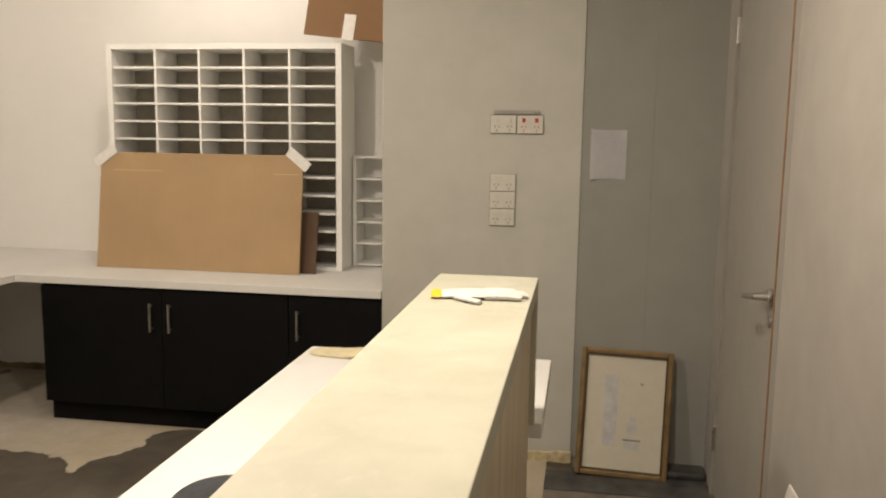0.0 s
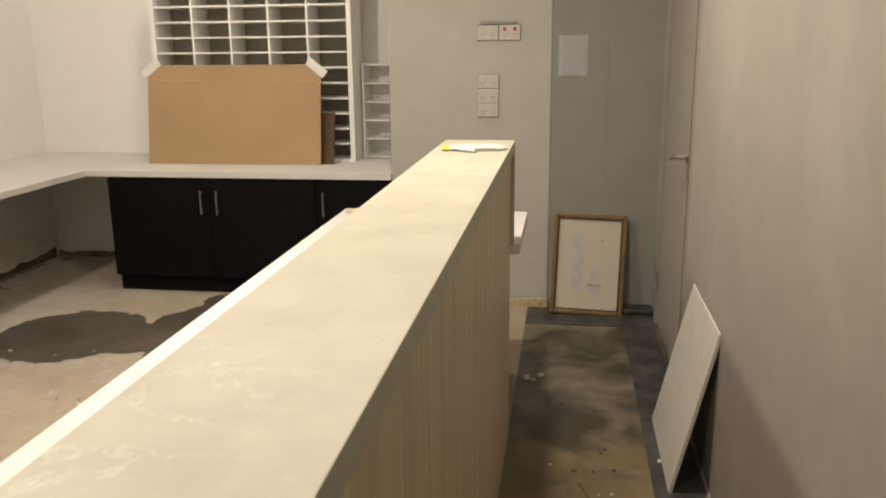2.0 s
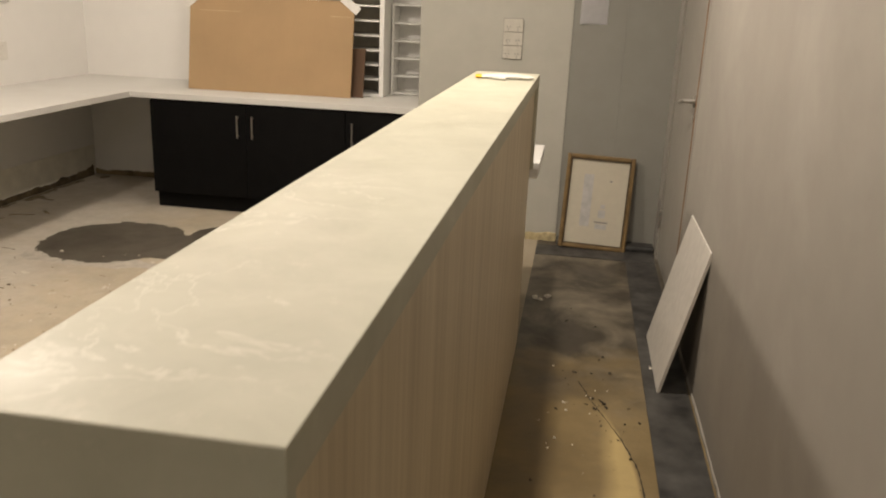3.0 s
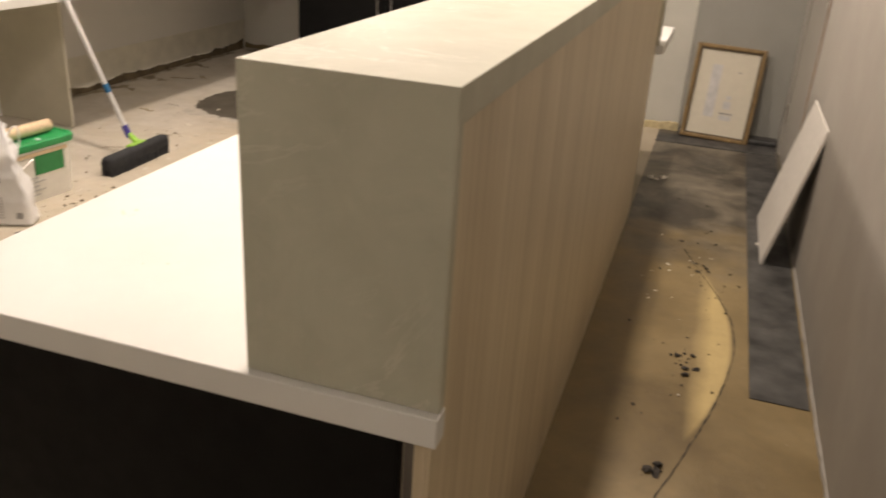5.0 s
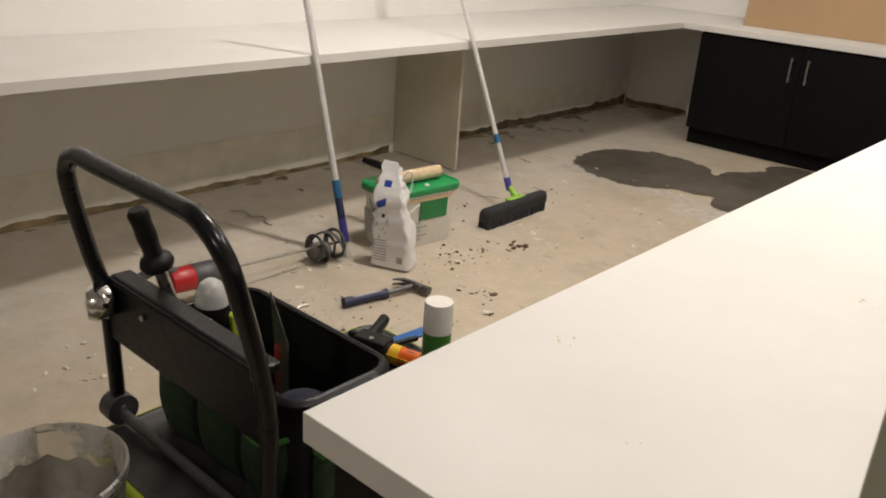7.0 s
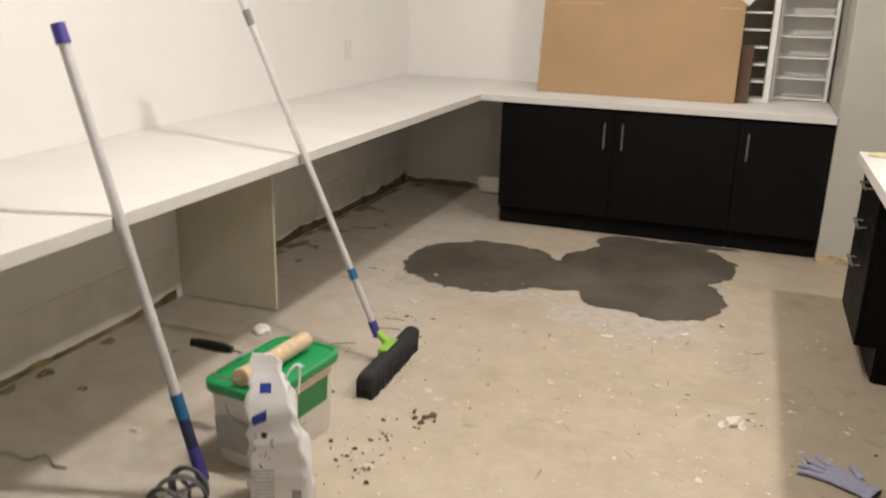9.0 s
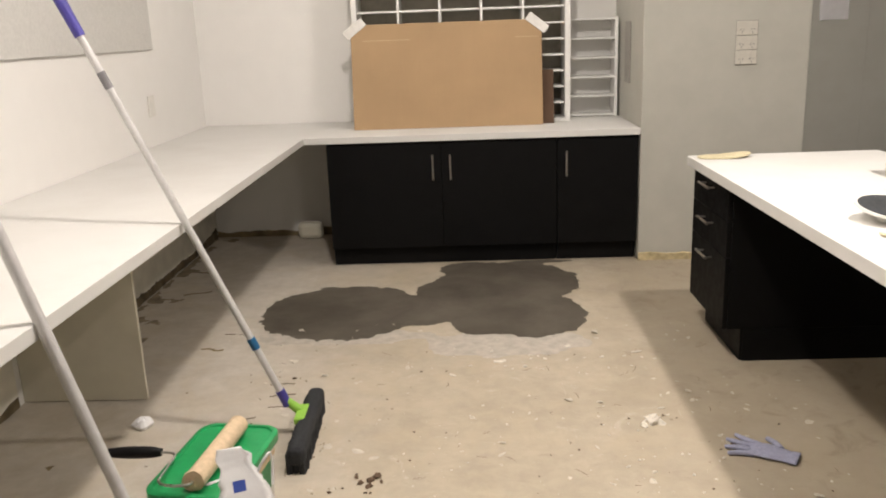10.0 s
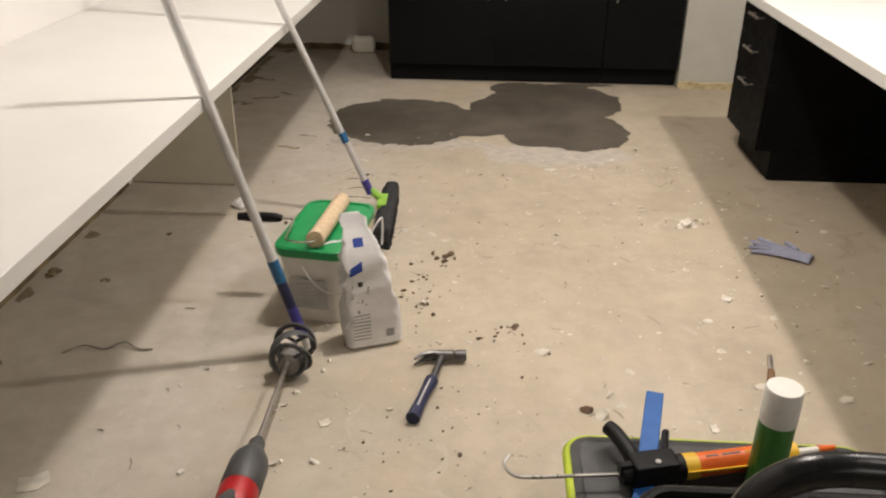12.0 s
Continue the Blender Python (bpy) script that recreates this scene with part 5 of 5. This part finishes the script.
for x, y, n, r in ((-0.36, -0.12, 6, 0.0018), (-0.2, -0.25, 4, 0.0015), (-0.12, 0.35, 9, 0.002), (-0.3, 0.6, 6, 0.0015)):
    for _ in range(n):
        chip(bm, rng, x + rng.gauss(0, 0.02), y + rng.gauss(0, 0.01), DT, r * (0.4 + rng.random()), 0.3)
solo("desk_crumbs", bm, SPONGE, "small dirt crumbs and smears on the white desk", "debris", kind="stuff")

# ---- hand trolley and what it carries ----
TX0, TX1, TY0, TY1, TZ = -1.388, -0.745, -0.35, 0.51, 0.165
tr = thing("platform_trolley", (-1.07, 0.08, 0), "black folding platform trolley with a lime rubber rim", "trolley")
CEN = pose((TX0 + TX1) / 2, (TY0 + TY1) / 2, 0)
W, L = TX1 - TX0, TY1 - TY0
bm = box_loft([(W - 0.03, L - 0.03, 0.04, 0.122), (W - 0.02, L - 0.02, 0.045, 0.125), (W - 0.02, L - 0.02, 0.045, 0.158), (W - 0.05, L - 0.05, 0.04, 0.163), (W - 0.06, L - 0.06, 0.04, 0.160), (W * 0.4, L * 0.4, 0.04, 0.1605)], 6)
bm.transform(CEN)
part("deck", bm, DECKGREY, tr, "scuffed dark grey deck")
rim = [(x, y, 0.143) for x, y in rrect(W - 0.012, L - 0.012, 0.05, 8)]
bm = tube([*rim, rim[0]], 0.012, 10, 0)
bm.transform(CEN)
part("rim", bm, LIME, tr, "lime rubber bumper rim", True)
for x in (TX0 + 0.09, TX1 - 0.09):
    for y in (TY0 + 0.1, TY1 - 0.1):
        wh = part("castor", block(x - 0.03, x + 0.03, y - 0.03, y + 0.03, 0.085, 0.121, 0.004), STEEL, tr, "steel castor bracket")
        part("tyre", rodm((x - 0.014, y + 0.02, 0.05), (x + 0.014, y + 0.02, 0.05), 0.05, seg=24), DARKGREY, wh, "grey rubber tyre", True)
HP = [(-1.385, -0.25, 0.168), (-1.382, -0.252, 0.30), (-1.372, -0.262, 0.47), (-1.352, -0.295, 0.583), (-1.328, -0.332, 0.727), (-1.31, -0.34, 0.78), (-1.265, -0.343, 0.809), (-1.175, -0.343, 0.809), (-0.945, -0.343, 0.809), (-0.875, -0.343, 0.804), (-0.822, -0.338, 0.764), (-0.81, -0.318, 0.685), (-0.824, -0.262, 0.47), (-0.838, -0.252, 0.30), (-0.842, -0.25, 0.168)]
part("handle", tube(HP, 0.0165, 14, 5), BLACKGLOSS, tr, "glossy black tubular handle", True)
cp = part("cross_panel", block(-1.365, -0.845, -0.262, -0.244, 0.375, 0.52, 0.008), BLACKPLASTIC, tr, "black cross panel")
part("panel_lip", block(-1.36, -0.85, -0.256, -0.21, 0.505, 0.524, 0.006), BLACKPLASTIC, cp)
part("screw", rodm((-1.22, -0.263, 0.48), (-1.22, -0.268, 0.48), 0.006), STEEL, cp, "", True)
bm = lathe([(0, 0), (0.03, 0), (0.036, 0.01), (0.039, 0.035), (0.033, 0.05), (0, 0.055)], 24)
bm.transform(pose(-1.335, -0.264, 0.475, 90, 0, -25))
part("clamp_knob", bm, CHROME, tr, "chrome clamp knob", True)
for x in (-1.385, -0.842):
    hg = part("hinge_bracket", rodm((x - 0.022, -0.25, 0.195), (x + 0.022, -0.25, 0.195), 0.035, seg=24), DARKGREY, tr, "dark grey hinge bracket", True)
    part("bolt", rodm((x - 0.026, -0.25, 0.2), (x + 0.026, -0.25, 0.2), 0.008), STEEL, hg, "", True)
part("hinge_bar", rodm((-1.36, -0.25, 0.185), (-0.865, -0.25, 0.185), 0.012), DECKGREY, tr, "", True)

bag = thing("tool_bag", (-1.08, -0.03, TZ), "open black and dark green canvas tool bag on the trolley", "tool bag")
BC = pose(-1.085, -0.065, 0)
def bag_rows(grow, z0, z1):
    return [[(x * (1 + 0.03 * noise.noise((x * 9, y * 9, z * 8))), y * (1 + 0.04 * noise.noise((x * 9, y * 9, z * 8 + 5))), z) for x, y in rrect(w + grow, l + grow, 0.05, 6)] for w, l, z in ((0.46, 0.23, z0), (0.48, 0.25, z0 + 0.05), (0.47, 0.24, (z0 + z1) / 2), (0.485, 0.25, z1))]
out, inn = bag_rows(0, TZ + 0.001, 0.415), bag_rows(-0.02, TZ + 0.012, 0.415)
bm = loft([*out, *inn[::-1]])
bm.transform(BC)
part("body", bm, BLACKCANVAS, bag, smooth=True)
rimp = [(x, y, 0.416) for x, y in rrect(0.48, 0.245, 0.05, 6)]
bm = tube([*rimp, rimp[0]], 0.012, 8, 0, 0.7)
bm.transform(BC)
part("rim", bm, BLACKPLASTIC, bag, "black webbing rim", True)
for x0, x1, zt in ((-1.318, -1.17, 0.345), (-1.168, -1.02, 0.365), (-1.018, -0.87, 0.34)):
    secs = []
    for z, o in ((TZ + 0.006, 0.012), (TZ + 0.06, 0.032), ((TZ + zt) / 2, 0.036), (zt, 0.026)):
        w = x1 - x0 - 0.008
        front = [(x0 + 0.004 + w * k / 10, -0.178 - o * math.sin(math.pi * k / 10) ** 0.5, z - (0.03 * math.sin(math.pi * k / 10) if z == zt else 0)) for k in range(11)]
        secs.append(front + [(x1 - 0.004, -0.172, z), (x0 + 0.004, -0.172, z)])
    pk = part("pocket", loft(secs), BAGGREEN, bag, "dark green bulging outer pocket", True)
    part("pocket_trim", tube(secs[-1][:11], 0.0065, 8, 2), BAGTRIM, pk, "green curved pocket trim", True)
pk = part("pocket", block(-0.848, -0.822, -0.15, 0.03, TZ + 0.01, 0.31, 0.012), BAGGREEN, bag, "dark green side pocket")
part("pocket_trim", block(-0.85, -0.818, -0.146, 0.026, 0.302, 0.325, 0.006), BAGTRIM, pk, "green pocket trim")
bt = thing("spray_bottle", (-1.245, -0.095, TZ + 0.012), "clear plastic bottle with a dark label in the tool bag", "bottle")
BP = pose(-1.245, -0.095, TZ + 0.013)
bm = lathe([(0, 0), (0.034, 0), (0.037, 0.01), (0.037, 0.262), (0.033, 0.295), (0.024, 0.318), (0.012, 0.328), (0, 0.329)], 28)
bm.transform(BP)
part("bottle", bm, make_clear("cloudy_clear_plastic", (0.88, 0.88, 0.86), 0.06, 0.5), bt, "clear plastic", True)
bm = lathe([(0.0375, 0.08), (0.0382, 0.082), (0.0382, 0.272), (0.0375, 0.274)], 28)
bm.transform(BP)
part("label", bm, BLACKPLASTIC, bt, "black label", True)
for z, w, mat in ((0.425, 0.03, PAPER), (0.409, 0.038, PAPER), (0.39, 0.03, TEAL)):
    part("label_print", block(-w / 2, w / 2, -0.0405, -0.0365, z - TZ - 0.013, z - TZ - 0.004, 0, BP @ pose(0, 0, 0, 0, 0, 35)), mat, bt)
sw = thing("taping_knife", (-1.13, 0.0, TZ + 0.013), "steel taping knife standing in the tool bag", "taping knife")
bm = loft([[(x, y, z), (x + w, y + 0.4 * w, z), (x + w, y + 0.4 * w + 0.0015, z), (x, y + 0.0015, z)] for x, y, w, z in ((-1.145, -0.01, 0.034, TZ + 0.014), (-1.15, -0.005, 0.032, 0.37), (-1.17, 0.0, 0.002, 0.478))])
part("blade", bm, STEEL, sw, "bright steel blade")
solo("spirit_level", block(-1.225, -1.2, -0.075, -0.05, TZ + 0.013, 0.43, 0.006), LIME, "lime green level standing in the tool bag", "level")
solo("red_screwdriver", tube([(-1.15, -0.03, TZ + 0.02), (-1.15, -0.03, 0.3), (-1.153, -0.03, 0.34)], 0.009, 10), RED, "red screwdriver handle in the tool bag", "screwdriver", True)
solo("dark_cloth", loft([[(-0.98 + r * 0.10 * math.cos(a) * (1 + 0.2 * noise.noise((a, z * 9, 1))), -0.05 + r * 0.08 * math.sin(a), z) for a in [2 * math.pi * j / 20 for j in range(20)]] for r, z in ((0.8, TZ + 0.014), (1.0, 0.22), (0.85, 0.30), (0.3, 0.33))]), plain("navy_cloth", (0.012, 0.014, 0.03), 0.9, vary=0.4, bump=0.5), "crumpled navy cloth in the tool bag", "cloth", True)
hd = thing("demolition_handle", (-1.27, -0.12, TZ + 0.013), "black rubber tool grip with a flange on a steel stem", "tool handle")
h0, h1 = Vector((-1.238, -0.10, TZ + 0.014)), Vector((-1.24, -0.247, 0.686))
part("stem", rodm(h0, h0.lerp(h1, 0.78), 0.013), STEEL, hd, "steel stem", True)
bm = lathe([(0, 0), (0.03, 0.002), (0.034, 0.012), (0.03, 0.024), (0.019, 0.032), (0.018, 0.05), (0.0205, 0.075), (0.019, 0.1), (0.021, 0.125), (0.015, 0.135), (0, 0.136)], 20)
bm.transform(Matrix.Translation(h0.lerp(h1, 0.765)) @ (h1 - h0).to_track_quat("Z", "Y").to_matrix().to_4x4())
part("grip", bm, BLACKPLASTIC, hd, "black rubber grip", True)

can = thing("spray_can", (-1.005, 0.362, 0.1605), "green spray can with a white cap on the trolley deck", "spray can")
bm = lathe([(0, 0), (0.032, 0), (0.0345, 0.004), (0.0345, 0.165), (0.033, 0.172), (0, 0.173)], 32)
bm.transform(pose(-1.005, 0.362, 0.161))
part("can", bm, CANGREEN, can, "green painted can", True)
bm = lathe([(0, 0.165), (0.0352, 0.167), (0.0352, 0.238), (0.033, 0.243), (0, 0.244)], 32)
bm.transform(pose(-1.005, 0.362, 0.161))
part("cap", bm, PLASTICWHITE, can, "white plastic cap", True)

gun = thing("caulking_gun", (-1.15, 0.38, 0.161), "black caulking gun with an orange and yellow cartridge", "caulking gun")
G = [Vector(p) for p in ((-1.475, 0.325, 0.192), (-1.29, 0.345, 0.192), (-1.165, 0.375, 0.192), (-0.93, 0.433, 0.192), (-0.835, 0.458, 0.192))]
part("plunger_rod", tube([G[1], G[1].lerp(G[0], 0.5), G[0], G[0] + Vector((-0.028, 0.006, 0)), G[0] + Vector((-0.045, 0.03, 0.004)), G[0] + Vector((-0.036, 0.056, 0.006))], 0.004, 8), STEEL, gun, "bent steel plunger rod", True)
part("body", tube([G[1], G[1].lerp(G[2], 0.3), G[1].lerp(G[2], 0.75), G[2]], lambda t: 0.02 + 0.008 * t, 14), BLACKPLASTIC, gun, "black plastic body", True)
ct = part("cartridge", rodm(G[2].lerp(G[3], 0.02), G[3], 0.0245, seg=24), ORANGE, gun, "orange cartridge", True)
part("yellow_band", rodm(G[2], G[2].lerp(G[3], 0.12), 0.0265, seg=24), YELLOW, ct, "yellow collar", True)
part("yellow_band", rodm(G[2].lerp(G[3], 0.9), G[3] + Vector((0.002, 0, 0)), 0.0262, seg=24), YELLOW, ct, "yellow collar", True)
gd = (G[3] - G[2]).normalized()
for a, b in ((0.2, 0.3), (0.34, 0.5), (0.55, 0.6), (0.64, 0.8)):
    p, q = G[2].lerp(G[3], a), G[2].lerp(G[3], b)
    part("print_bar", tube([p + Vector((0, -0.004, 0.0235)), q + Vector((0, -0.004, 0.0235))], 0.0022, 6, 2), YELLOW if a > 0.5 else INK, ct, "printed bar")
side = Vector((gd.y, -gd.x, 0))
gm = Matrix.Translation(G[1].lerp(G[2], 0.55)) @ gd.to_track_quat("X", "Z").to_matrix().to_4x4()
part("housing", block(-0.05, 0.045, -0.024, 0.03, -0.026, 0.03, 0.006, gm), BLACKPLASTIC, gun, "black boxed trigger housing")
part("screw", rodm(gm @ Vector((0, -0.01, 0.029)), gm @ Vector((0, -0.01, 0.0325)), 0.006), STEEL, gun, "", True)
part("thumb_release", block(-0.075, -0.05, -0.008, 0.008, 0.0, 0.028, 0.003, gm), BLACKPLASTIC, gun)
part("cradle", tube([G[2] + side * 0.024 + Vector((0, 0, 0.006)), G[2].lerp(G[3], 0.5) + side * 0.0265 + Vector((0, 0, 0.006)), G[3] + side * 0.024 + Vector((0, 0, 0.006))], 0.009, 8, 4, 0.3), YELLOW, ct, "yellow printed stripe", True)
part("nozzle", rodm(G[3], G[3].lerp(G[4], 0.62), 0.009, 0.0065), PLASTICWHITE, gun, "white nozzle", True)
part("nozzle_cap", rodm(G[3].lerp(G[4], 0.6), G[4], 0.009, 0.005), ORANGE, gun, "orange nozzle cap", True)
part("grip", tube([G[1] + Vector((0.035, 0.005, 0)), (-1.265, 0.40, 0.2), (-1.285, 0.45, 0.205), (-1.30, 0.475, 0.205)], lambda t: 0.017 - 0.001 * t, 12), BLACKPLASTIC, gun, "black grip", True)
part("trigger", tube([G[1] + Vector((0.075, 0.012, 0)), (-1.195, 0.40, 0.195), (-1.185, 0.45, 0.195), (-1.178, 0.48, 0.195)], 0.008, 8), BLACKPLASTIC, gun, "black trigger", True)
tw = thing("blue_trowel", (-1.18, 0.4, 0.161), "blue-handled spatula lying under the caulking gun", "spatula")
t0, t1 = Vector((-1.178, 0.612, 0.2)), Vector((-1.252, 0.30, 0.167))
part("handle", block(-0.0195, 0.0195, 0, (t1 - t0).length, -0.004, 0.004, 0.003, Matrix.Translation(t0) @ (t1 - t0).to_track_quat("Y", "Z").to_matrix().to_4x4()), BLUE, tw, "blue plastic handle")
part("blade", block(-1.29, -1.235, 0.14, 0.31, 0.1612, 0.1632, 0.0005), STEEL, tw, "steel blade")

# ---- mixing pail ----
pl = thing("mixing_pail", pose(-1.13, -0.515, 0), "cloudy plastic pail crusted with dried grey mortar", "pail")
part("pail", lathe([(0, 0), (0.108, 0), (0.112, 0.005), (0.136, 0.29), (0.142, 0.292), (0.142, 0.304), (0.137, 0.306), (0.1335, 0.30), (0.109, 0.008), (0, 0.008)], 44), MILKY, pl, "cloudy plastic pail", True, True)
rings = []
for r, z, amp in ((0.02, 0.13, 0.03), (0.07, 0.135, 0.03), (0.108, 0.15, 0.02), (0.1175, 0.165, 0.004), (0.1255, 0.235, 0.004)):
    rings.append([(r * math.cos(a) * (1 - abs(amp) * 0.6 * noise.noise((a * 3, z * 20, 1)) ** 2), r * math.sin(a), z + (amp if r < 0.11 else 0.05 if z > 0.2 else 0) * noise.noise((math.cos(a) * 3, math.sin(a) * 3, z * 9))) for a in [2 * math.pi * j / 44 for j in range(44)]])
part("mortar", loft(rings, caps=(True, False)), plain("pail_mortar_crust", (0.3, 0.28, 0.245), 0.85, vary=0.5, scale=9, bump=0.6), pl, "dried grey mortar crust", True, True)
part("bail_handle", tube([(0.141, 0, 0.28), (0.12, -0.09, 0.29), (0.03, -0.148, 0.295), (-0.08, -0.13, 0.29), (-0.141, 0, 0.28)], 0.003, 8), STEEL, pl, "wire bail handle", True, True)
